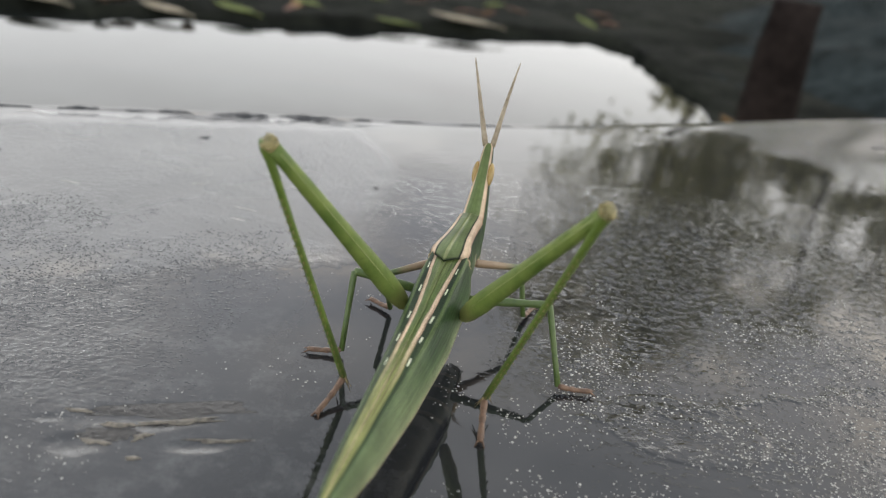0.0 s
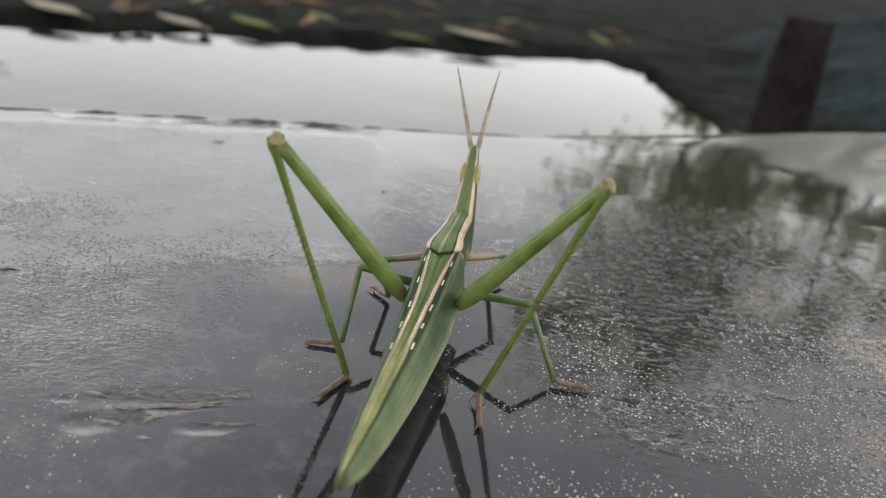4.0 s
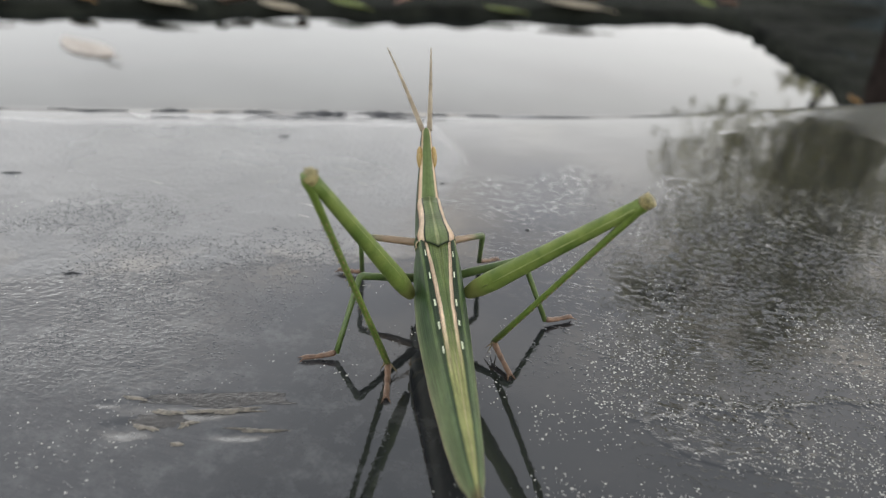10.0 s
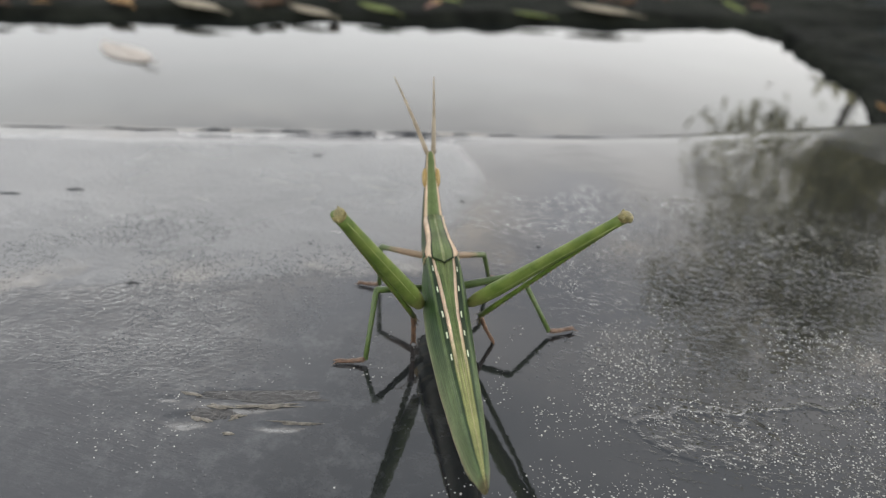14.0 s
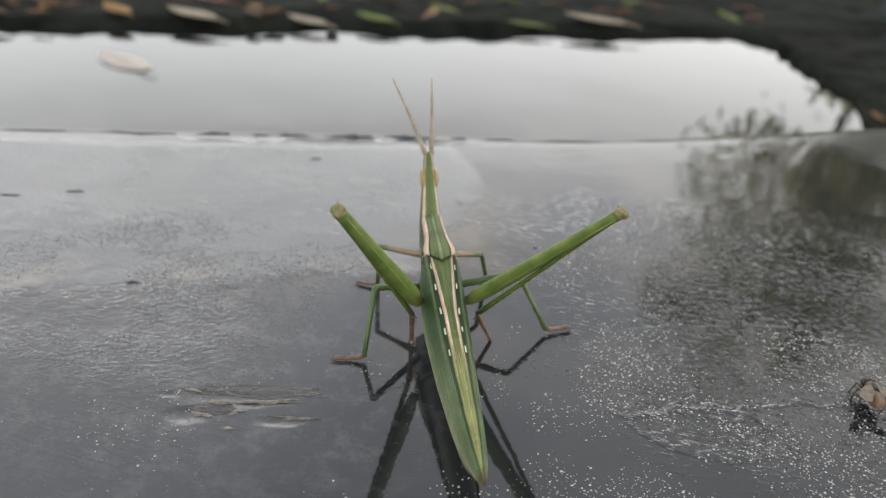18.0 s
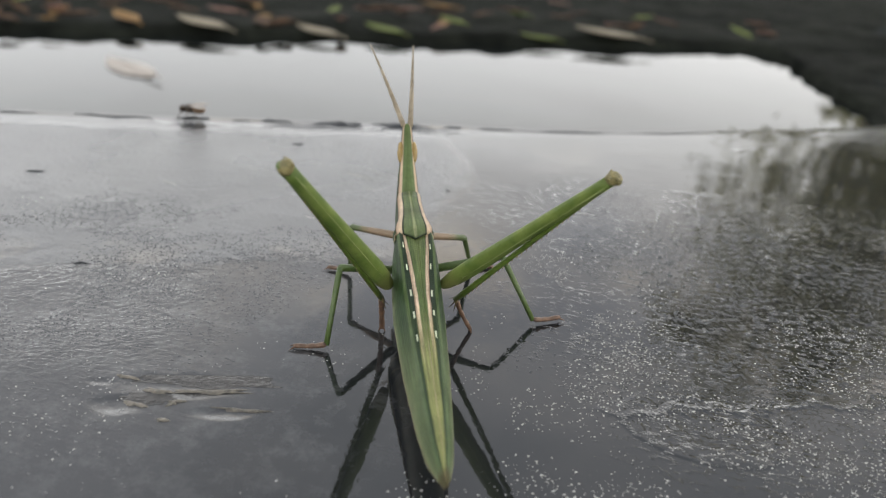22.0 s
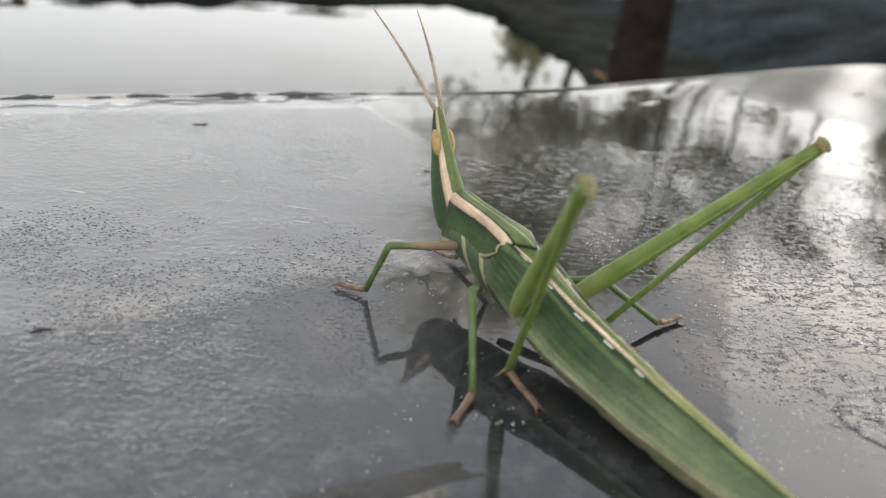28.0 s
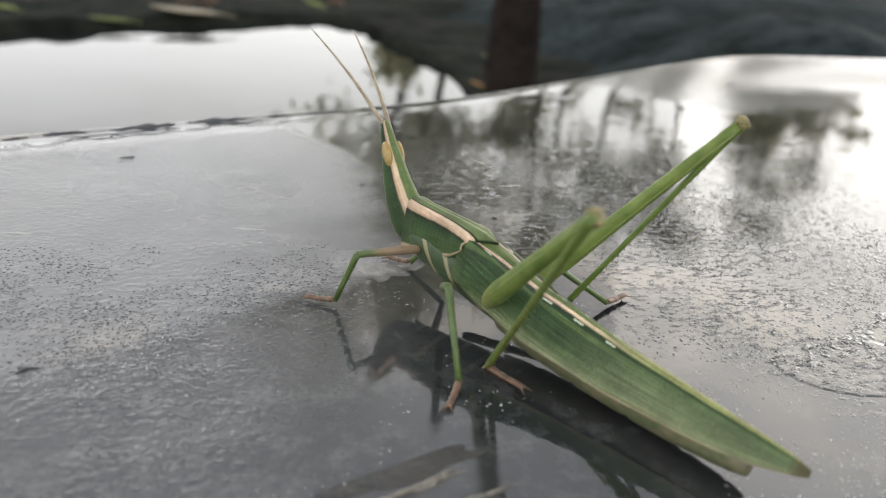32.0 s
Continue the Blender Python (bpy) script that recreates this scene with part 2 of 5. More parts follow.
def wet_sheet_material():
    m, nt, bs = material("wet_dark_sheet")
    relief = []

    def rise(height, metres):
        """Adds to the relief, gathered in millimetres."""
        h = calc(nt, "MULTIPLY", height, metres * 1000)
        relief[:] = [calc(nt, "ADD", relief[0], h) if relief else h]

    v = coords(nt)
    big = noise_tex(nt, v, 16.0, 4.0)
    mid = noise_tex(nt, v, 75.0, 5.0, 0.6)
    cells = nt.nodes.new("ShaderNodeTexVoronoi")
    cells.inputs["Scale"].default_value = 1500.0
    nt.links.new(v, cells.inputs["Vector"])
    pick = nt.nodes.new("ShaderNodeSeparateXYZ")
    nt.links.new(cells.outputs["Color"], pick.inputs[0])
    fine = calc(nt, "MULTIPLY", ramp(nt, cells.outputs["Distance"], [(0.10, 1.0), (0.36, 0.0)], True), ramp(nt, pick.outputs[0], [(0.45, 0.0), (0.95, 1.0)]))
    streak = noise_tex(nt, coords(nt, "Object", (430.0, 900.0, 1.0)), 1.0, 4.0, 0.6)
    sepv = nt.nodes.new("ShaderNodeSeparateXYZ")
    nt.links.new(v, sepv.inputs[0])
    px, py = calc(nt, "DIVIDE", sepv.outputs[0], U), calc(nt, "DIVIDE", sepv.outputs[1], U)
    wob = calc(nt, "MULTIPLY", calc(nt, "SUBTRACT", mid, 0.5), 1.6)
    # the side away from the film of rain has dried to a dull skin with an uneven shore line
    shore = noise_tex(nt, v, 48.0, 6.0, 0.68)
    jag = calc(nt, "MULTIPLY", calc(nt, "SUBTRACT", shore, 0.5), 0.62)
    front = calc(nt, "ADD", calc(nt, "SUBTRACT", py, calc(nt, "ADD", 2.51, calc(nt, "MULTIPLY", px, 0.54))), jag)
    beside = calc(nt, "ADD", calc(nt, "SUBTRACT", -0.30, px), calc(nt, "MULTIPLY", jag, 0.45))
    rim_gap = calc(nt, "SUBTRACT", calc(nt, "ADD", calc(nt, "MULTIPLY", px, 0.43), 4.02), py)
    rim_gap = calc(nt, "MINIMUM", rim_gap, calc(nt, "SUBTRACT", 3.86, calc(nt, "ADD", py, calc(nt, "MULTIPLY", calc(nt, "MAXIMUM", calc(nt, "ADD", px, 0.7), 0.0), 1.3))))
    left = ramp(nt, calc(nt, "ADD", front, 0.5), [(0.48, 0.0), (0.58, 1.0)], True)
    left = calc(nt, "MULTIPLY", left, ramp(nt, calc(nt, "ADD", beside, 0.5), [(0.40, 0.0), (0.66, 1.0)], True))
    left = calc(nt, "MULTIPLY", left, ramp(nt, calc(nt, "ADD", calc(nt, "ADD", rim_gap, calc(nt, "MULTIPLY", jag, 0.3)), 0.5), [(0.46, 0.0), (0.60, 1.0)], True))
    # a paler, warmer band just inside the shore line
    shore_band = calc(nt, "MULTIPLY", left, ramp(nt, calc(nt, "ADD", front, 0.3), [(0.36, 1.0), (0.58, 0.0)], True))
    # the raised corner stands dry as well; its colour is paled for mirrored sky
    lip_y = calc(nt, "ADD", calc(nt, "ADD", 4.10, calc(nt, "MULTIPLY", calc(nt, "MAXIMUM", calc(nt, "SUBTRACT", px, 1.95), 0.0), 0.58)), calc(nt, "MULTIPLY", calc(nt, "MAXIMUM", calc(nt, "SUBTRACT", 1.78, px), 0.0), 1.25))
    corner = ramp(nt, calc(nt, "ADD", calc(nt, "SUBTRACT", py, lip_y), calc(nt, "ADD", 0.5, calc(nt, "MULTIPLY", jag, 1.7))), [(0.40, 0.0), (0.74, 0.72)], True)
    dust = calc(nt, "MULTIPLY", ramp(nt, mid, [(0.45, 0.0), (0.70, 1.0)]), ramp(nt, fine, [(0.45, 0.0), (0.70, 1.0)]))
    clear = calc(nt, "SUBTRACT", 1.0, calc(nt, "MULTIPLY", calc(nt, "MAXIMUM", near_point(nt, v, -0.02, 1.72, 0.66, 0.95, 0.55), near_point(nt, v, 0.0, 2.75, 0.75, 0.85, 0.6)), 0.87))
    dust = calc(nt, "MULTIPLY", dust, clear)
    base = blend(nt, ramp(nt, big, [(0.35, 0.0), (0.65, 1.0)]), (0.011, 0.0122, 0.0135), (0.021, 0.0225, 0.024))
    haze = ramp(nt, calc(nt, "ADD", calc(nt, "ADD", calc(nt, "MULTIPLY", px, 0.5), 0.5), calc(nt, "MULTIPLY", wob, 0.08)), [(0.24, 1.0), (0.46, 0.0)], True)
    base = blend(nt, haze, base, (0.030, 0.031, 0.033))
    bloom = calc(nt, "MULTIPLY", near_point(nt, v, -0.66, 1.52, 0.95, 0.66, 0.45), ramp(nt, noise_tex(nt, v, 170.0, 8.0, 0.80), [(0.48, 0.0), (0.66, 1.0)]))
    base = blend(nt, calc(nt, "MULTIPLY", bloom, 0.45), base, (0.135, 0.136, 0.134))
    base = blend(nt, calc(nt, "MAXIMUM", calc(nt, "MULTIPLY", left, 0.9), calc(nt, "MULTIPLY", corner, 0.5)), base, blend(nt, shore, (0.112, 0.114, 0.117), (0.165, 0.166, 0.167)))
    base = blend(nt, calc(nt, "MULTIPLY", shore_band, ramp(nt, mid, [(0.42, 0.0), (0.60, 0.55)])), base, (0.290, 0.262, 0.225))
    base = blend(nt, calc(nt, "MULTIPLY", dust, calc(nt, "SUBTRACT", 0.36, calc(nt, "MULTIPLY", left, 0.20))), base, (0.30, 0.30, 0.28))
    nt.links.new(base, bs.inputs["Base Color"])
    rough = calc(nt, "ADD", 0.025, calc(nt, "ADD", calc(nt, "MULTIPLY", left, calc(nt, "ADD", 0.20, calc(nt, "MULTIPLY", ramp(nt, big, [(0.4, 0.0), (0.6, 1.0)]), 0.07))), calc(nt, "MULTIPLY", corner, 0.17)))
    nt.links.new(rough, bs.inputs["Roughness"])
    nt.links.new(calc(nt, "SUBTRACT", 0.5, calc(nt, "MAXIMUM", calc(nt, "MULTIPLY", corner, 0.24), calc(nt, "MULTIPLY", left, 0.27))), bs.inputs["Specular IOR Level"])
    bs.inputs["IOR"].default_value = 1.62
    bs.inputs["Coat Roughness"].default_value = 0.42
    bs.inputs["Coat IOR"].default_value = 1.33
    veil = calc(nt, "MAXIMUM", calc(nt, "MULTIPLY", left, 0.45), calc(nt, "MULTIPLY", near_point(nt, v, 0.02, 3.22, 0.55, 0.62, 0.4), 0.38))
    nt.links.new(calc(nt, "MAXIMUM", calc(nt, "MULTIPLY", haze, 0.40), veil), bs.inputs["Coat Weight"])
    # relief: a faint waviness, flecks where the film is thin, beads, a dented wrinkle, creases
    still = ramp(nt, calc(nt, "SUBTRACT", calc(nt, "ADD", py, calc(nt, "MULTIPLY", wob, 0.15)), calc(nt, "ADD", 3.43, calc(nt, "MULTIPLY", px, 0.15))), [(0.0, 1.0), (0.06, 0.06)])
    rise(mid, 0.00030 * 0.17)
    ripple = calc(nt, "MAXIMUM", near_point(nt, v, 0.95, 2.7, 1.2, 0.95), calc(nt, "MULTIPLY", near_point(nt, v, -1.2, 1.7, 1.0, 0.5), 0.30))
    ripple = calc(nt, "MAXIMUM", ripple, calc(nt, "MULTIPLY", near_point(nt, v, 1.0, 2.15, 0.95, 0.75), 1.25))
    ripple = calc(nt, "MAXIMUM", ripple, calc(nt, "MULTIPLY", near_point(nt, v, 0.35, 2.95, 0.85, 0.75, 0.55), 0.42))
    ripple = calc(nt, "MULTIPLY", calc(nt, "MULTIPLY", ripple, still), ramp(nt, mid, [(0.38, 0.05), (0.60, 1.0)]))
    fleck = ramp(nt, streak, [(0.53, 0.0), (0.66, 1.0)], True)
    rise(calc(nt, "MULTIPLY", fleck, ripple), 0.00009)
    vor = nt.nodes.new("ShaderNodeTexVoronoi")
    vor.inputs["Scale"].default_value = 620.0
    nt.links.new(v, vor.inputs["Vector"])
    bead = ramp(nt, vor.outputs["Distance"], [(0.10, 1.0), (0.34, 0.0)], True)
    beads = calc(nt, "MAXIMUM", near_point(nt, v, 0.95, 2.3, 1.1, 0.85, 0.2), calc(nt, "MULTIPLY", near_point(nt, v, -1.0, 1.9, 1.2, 0.5, 0.2), 0.15))
    beads = calc(nt, "MULTIPLY", beads, ramp(nt, mid, [(0.46, 0.0), (0.58, 1.0)]))
    rise(calc(nt, "MULTIPLY", bead, calc(nt, "MULTIPLY", beads, still)), 0.00008 * 0.9)
    vor2 = nt.nodes.new("ShaderNodeTexVoronoi")
    vor2.inputs["Scale"].default_value = 1250.0
    nt.links.new(v, vor2.inputs["Vector"])
    dots = ramp(nt, vor2.outputs["Distance"], [(0.08, 1.0), (0.32, 0.0)], True)
    grains = calc(nt, "MULTIPLY", calc(nt, "ADD", 0.20, calc(nt, "MULTIPLY", left, 0.55)), ramp(nt, noise_tex(nt, v, 55.0, 4.0, 0.7), [(0.47, 0.0), (0.62, 1.0)]))
    rise(calc(nt, "MULTIPLY", dots, calc(nt, "MULTIPLY", calc(nt, "MULTIPLY", grains, clear), still)), 0.00007 * 0.9)
    # a granular skin on the dried side
    skin = noise_tex(nt, v, 820.0, 3.0, 0.65)
    side = calc(nt, "MULTIPLY", calc(nt, "MAXIMUM", left, calc(nt, "MULTIPLY", near_point(nt, v, -1.20, 1.72, 0.80, 0.55, 0.5), 0.8)), ramp(nt, noise_tex(nt, v, 30.0, 3.0, 0.6), [(0.40, 0.25), (0.60, 1.0)]))
    rise(calc(nt, "MULTIPLY", skin, side), 0.00040)
    lumps = noise_tex(nt, v, 240.0, 3.0, 0.6)
    rise(calc(nt, "MULTIPLY", lumps, near_point(nt, v, -1.50, 2.05, 0.98, 0.50, 0.55)), 0.00030)
    # faint brushed lines where the sheet has dried
    brush = noise_tex(nt, coords(nt, "Object", (150.0, 900.0, 1.0)), 1.0, 6.0, 0.7)
    rise(calc(nt, "MULTIPLY", brush, near_point(nt, v, -0.90, 1.42, 0.80, 0.60, 0.4)), 0.00008)
    # dents in the sheet at the wrinkle
    warp = nt.nodes.new("ShaderNodeTexNoise")
    warp.inputs["Scale"].default_value, warp.inputs["Detail"].default_value = 150.0, 4.0
    nt.links.new(v, warp.inputs["Vector"])
    bent = nt.nodes.new("ShaderNodeVectorMath")
    bent.operation = "MULTIPLY_ADD"
    nt.links.new(warp.outputs["Color"], bent.inputs[0])
    bent.inputs[1].default_value = (0.0030, 0.0030, 0.0)
    nt.links.new(v, bent.inputs[2])
    for cx, cy, rx, ry, turn, deep in ((-0.445, 1.530, 0.185, 0.060, 21, 0.00062), (-0.53, 1.41, 0.080, 0.040, 15, 0.00040), (-0.30, 1.475, 0.085, 0.032, 18, 0.00032), (-0.62, 1.47, 0.050, 0.018, 10, 0.00014)):
        rise(calc(nt, "SUBTRACT", 1.0, dent(nt, bent.outputs[0], cx - 0.026, cy - 0.026, rx, ry, turn)), deep * 0.75)
    # the round mark of a dried drop
    drop = near_point(nt, v, 0.70, 1.82, 0.21, 0.14, 0.90)
    rise(calc(nt, "MULTIPLY", drop, calc(nt, "MULTIPLY", calc(nt, "ADD", 0.6, fleck), ramp(nt, mid, [(0.42, 0.1), (0.58, 1.0)]))), 0.00020)
    for slope, y0, x0, x1, deep in ((0.48, 1.56, 0.42, 1.5, 0.00022), (0.43, 4.08, -2.0, -0.45, 0.00018), (0.36, 2.60, -1.9, -0.15, 0.00002), (0.15, 3.44, -0.25, 1.9, 0.00005), (0.95, 3.58, 0.55, 0.95, 0.00016), (0.62, 3.92, 0.62, 1.15, 0.00014)):
        d = calc(nt, "ABSOLUTE", calc(nt, "ADD", calc(nt, "SUBTRACT", py, calc(nt, "ADD", y0, calc(nt, "MULTIPLY", px, slope))), calc(nt, "MULTIPLY", wob, 0.16)))
        on = calc(nt, "MULTIPLY", ramp(nt, calc(nt, "MULTIPLY", calc(nt, "ADD", px, 2.0), 0.25), [((x0 + 2) / 4, 0.0), ((x0 + 2) / 4 + 0.04, 1.0)]), ramp(nt, calc(nt, "MULTIPLY", calc(nt, "ADD", px, 2.0), 0.25), [((x1 + 2) / 4 - 0.04, 1.0), ((x1 + 2) / 4, 0.0)]))
        if y0 > 3 and x1 > 0:
            on = calc(nt, "MULTIPLY", on, ramp(nt, mid, [(0.50, 0.0), (0.60, 1.0)]))
        rise(calc(nt, "MULTIPLY", ramp(nt, d, [(0.0, 1.0), (0.022, 0.0)]), on), deep * 0.8)
    rise(calc(nt, "MULTIPLY", fine, calc(nt, "MULTIPLY", calc(nt, "MULTIPLY", still, ramp(nt, noise_tex(nt, v, 45.0, 4.0, 0.7), [(0.42, 0.12), (0.58, 1.0)])), calc(nt, "MULTIPLY", clear, calc(nt, "SUBTRACT", 1.0, calc(nt, "MULTIPLY", left, 0.15))))), 0.000075 * 0.8)
    bump(nt, bs, relief[0], 0.001, 1.0)
    return m


def water_material():
    m, nt, bs = material("still_water")
    v = coords(nt)
    bs.inputs["Base Color"].default_value = (0.012, 0.014, 0.013, 1)
    bs.inputs["Roughness"].default_value = 0.02
    bs.inputs["IOR"].default_value = 1.333
    bump(nt, bs, noise_tex(nt, v, 9.0, 3.0), 0.0012, 0.25)
    return m


def uv_map(nt, uvn, su, sv):
    mp = nt.nodes.new("ShaderNodeMapping")
    mp.inputs["Scale"].default_value = (su, sv, 1.0)
    nt.links.new(uvn.outputs[0], mp.inputs["Vector"])
    return mp.outputs[0]


def uv_stripes(name, stops, veins=120.0, rough=0.45, end_fade=None, spots=None, hue=0.04, splay=0.0, front=None, ribs=1.0, gloss=0.14, frayed=False):
    """Colour across u of the lofted shell, with veins along v."""
    m, nt, bs = material(name)
    uvn = nt.nodes.new("ShaderNodeUVMap")
    sep = nt.nodes.new("ShaderNodeSeparateXYZ")
    nt.links.new(uvn.outputs[0], sep.inputs[0])
    u, vv = sep.outputs[0], sep.outputs[1]
    if splay:
        u = calc(nt, "SUBTRACT", u, calc(nt, "MULTIPLY", calc(nt, "POWER", calc(nt, "MAXIMUM", 0.0, calc(nt, "SUBTRACT", 1.0, calc(nt, "DIVIDE", vv, 0.34))), 1.7), splay))
    bs.inputs["Specular IOR Level"].default_value = gloss
    ob = coords(nt)
    wob = noise_tex(nt, ob, 260.0, 3.0)
    uu = calc(nt, "ADD", u, calc(nt, "MULTIPLY", calc(nt, "SUBTRACT", wob, 0.5), 0.035))
    col = ramp(nt, uu, stops)
    if end_fade:
        a, b, other = end_fade
        col = blend(nt, ramp(nt, vv, [(a, 0.0), (b, 1.0)]), col, ramp(nt, uu, other))
    if front:
        col = blend(nt, ramp(nt, vv, [(front[0], 1.0), (front[1], 0.0)]), col, ramp(nt, uu, front[2]))
    if frayed:
        col = blend(nt, ramp(nt, calc(nt, "ADD", vv, calc(nt, "MULTIPLY", wob, 0.03)), [(0.975, 0.0), (0.998, 0.75)]), col, (0.060, 0.040, 0.022))
    if spots:
        u0, u1, rate = spots
        band = calc(nt, "MULTIPLY", ramp(nt, uu, [(u0 - 0.012, 0.0), (u0, 1.0)]), ramp(nt, uu, [(u1, 1.0), (u1 + 0.012, 0.0)]))
        wave = calc(nt, "SINE", calc(nt, "ADD", calc(nt, "MULTIPLY", vv, rate), calc(nt, "MULTIPLY", noise_tex(nt, ob, 90.0, 1.0), 6.0)))
        on = calc(nt, "MULTIPLY", ramp(nt, wave, [(0.62, 0.0), (0.70, 1.0)]), ramp(nt, vv, [(0.05, 0.0), (0.10, 1.0)]))
        on = calc(nt, "MULTIPLY", on, ramp(nt, vv, [(0.50, 1.0), (0.58, 0.0)]))
        col = blend(nt, calc(nt, "MULTIPLY", on, band), col, (0.62, 0.66, 0.48))
    shade = noise_tex(nt, ob, 420.0, 4.0, 0.6)
    col = blend(nt, ramp(nt, shade, [(0.35, 0.0), (0.7, hue)]), col, (0.16, 0.20, 0.08))
    line = noise_tex(nt, uv_map(nt, uvn, veins * 0.75, 4.0), 1.0, 3.0, 0.6)
    col = blend(nt, 1.0, col, ramp(nt, line, [(0.38, 1 - 0.40 * ribs), (0.62, 1 + 0.38 * ribs)]), "MULTIPLY")
    col = blend(nt, 1.0, col, ramp(nt, noise_tex(nt, uv_map(nt, uvn, veins * 0.35, veins * 1.5), 1.0, 3.0, 0.6), [(0.38, 1 - 0.20 * ribs), (0.60, 1 + 0.20 * ribs)]), "MULTIPLY")
    col = blend(nt, 1.0, col, ramp(nt, noise_tex(nt, ob, 170.0, 5.0, 0.7), [(0.32, 0.80), (0.66, 1.42)]), "MULTIPLY")
    nt.links.new(col, bs.inputs["Base Color"])
    bs.inputs["Roughness"].default_value = rough
    wv = calc(nt, "SINE", calc(nt, "MULTIPLY", u, veins))
    cross = calc(nt, "SINE", calc(nt, "MULTIPLY", vv, veins * 6))
    b1 = bump(nt, bs, wv, 0.00003, 0.25)
    bump(nt, bs, calc(nt, "ADD", calc(nt, "MULTIPLY", cross, 0.3), shade), 0.00004, 0.5, b1)
    bs.inputs["Subsurface Weight"].default_value = 0.08
    bs.inputs["Subsurface Radius"].default_value = (0.0004, 0.0006, 0.0002)
    return m


DARK, BEIGE, PINK, PALE = (0.005, 0.012, 0.006), (0.49, 0.375, 0.26), (0.33, 0.22, 0.15), (0.165, 0.205, 0.095)
SHEET = wet_sheet_material()
WATER = water_material()
SOIL = mottled("dark_wet_soil", (0.0055, 0.0064, 0.0050), (0.020, 0.022, 0.0165), 9.0, 0.85, 4.0, 0.05)
TARP = mottled("folded_dark_sheet", (0.006, 0.0085, 0.0085), (0.036, 0.046, 0.047), 9.0, 0.75, 3.0, 0.02)
WOOD = mottled("red_brown_wood", (0.012, 0.0096, 0.0088), (0.030, 0.0235, 0.0210), 20.0, 0.9, 1.5, 0.02)
BARK = mottled("grey_bark", (0.10, 0.088, 0.072), (0.20, 0.18, 0.155), 8.0, 0.85, 8.0)
def leaf_material():
    m = mottled("tree_foliage", (0.075, 0.090, 0.044), (0.140, 0.150, 0.080), 1.2, 0.6, 1.0)
    nt = m.node_tree
    glow = nt.nodes.new("ShaderNodeBsdfTranslucent")
    glow.inputs["Color"].default_value = (0.78, 0.75, 0.54, 1)
    mix = nt.nodes.new("ShaderNodeMixShader")
    mix.inputs[0].default_value = 0.75
    nt.links.new(nt.nodes["Principled BSDF"].outputs[0], mix.inputs[1])
    nt.links.new(glow.outputs[0], mix.inputs[2])
    nt.links.new(mix.outputs[0], nt.nodes["Material Output"].inputs[0])
    return m


FOLIAGE = leaf_material()
CHIP = mottled("black_edge_chip", (0.008, 0.009, 0.011), (0.022, 0.024, 0.028), 300.0, 0.45, 0.1)
# shade of the wrinkle's hollow and shine of its tan crests, as colours
HOLLOW_SHADE = mottled("hollow_shade_film", (0.014, 0.0125, 0.011), (0.034, 0.030, 0.026), 220.0, 0.12, 0.25)
CREST_LIGHT = mottled("pale_crest_light", (0.075, 0.066, 0.052), (0.28, 0.25, 0.20), 420.0, 0.4, 0.3)
BEAD, _, bead_shader = material("water_bead")
bead_shader.inputs["Base Color"].default_value = (0.030, 0.033, 0.036, 1)
bead_shader.inputs["Roughness"].default_value = 0.03
bead_shader.inputs["IOR"].default_value = 1.6
SPECK = mottled("pale_specks", (0.24, 0.235, 0.21), (0.58, 0.57, 0.52), 700.0, 0.5, 0.02)
SPINE = mottled("pale_spine", (0.16, 0.10, 0.045), (0.34, 0.30, 0.14), 800.0, 0.45, 0.02)
LINE = mottled("pale_green_ridge", (0.17, 0.22, 0.060), (0.27, 0.31, 0.11), 300.0, 0.45, 0.03)
TIBIA = mottled("lime_tibia", (0.072, 0.120, 0.016), (0.130, 0.185, 0.034), 300.0, 0.42, 0.04)
SHANK = mottled("thin_green_leg", (0.052, 0.094, 0.022), (0.105, 0.150, 0.042), 300.0, 0.42, 0.03)
FOOT = mottled("brown_foot", (0.075, 0.042, 0.026), (0.22, 0.130, 0.078), 600.0, 0.45, 0.05)
KNEE = mottled("tan_knee", (0.085, 0.078, 0.022), (0.38, 0.32, 0.14), 1000.0, 0.45, 0.15)
EYE = mottled("yellow_eye", (0.28, 0.18, 0.05), (0.42, 0.30, 0.11), 500.0, 0.25, 0.02)
HORN = mottled("tan_antenna", (0.19, 0.15, 0.095), (0.36, 0.30, 0.21), 500.0, 0.5, 0.03)
BELLY = mottled("green_abdomen", (0.070, 0.100, 0.040), (0.18, 0.155, 0.095), 300.0, 0.45, 0.06)
OLIVE = (0.078, 0.112, 0.034)
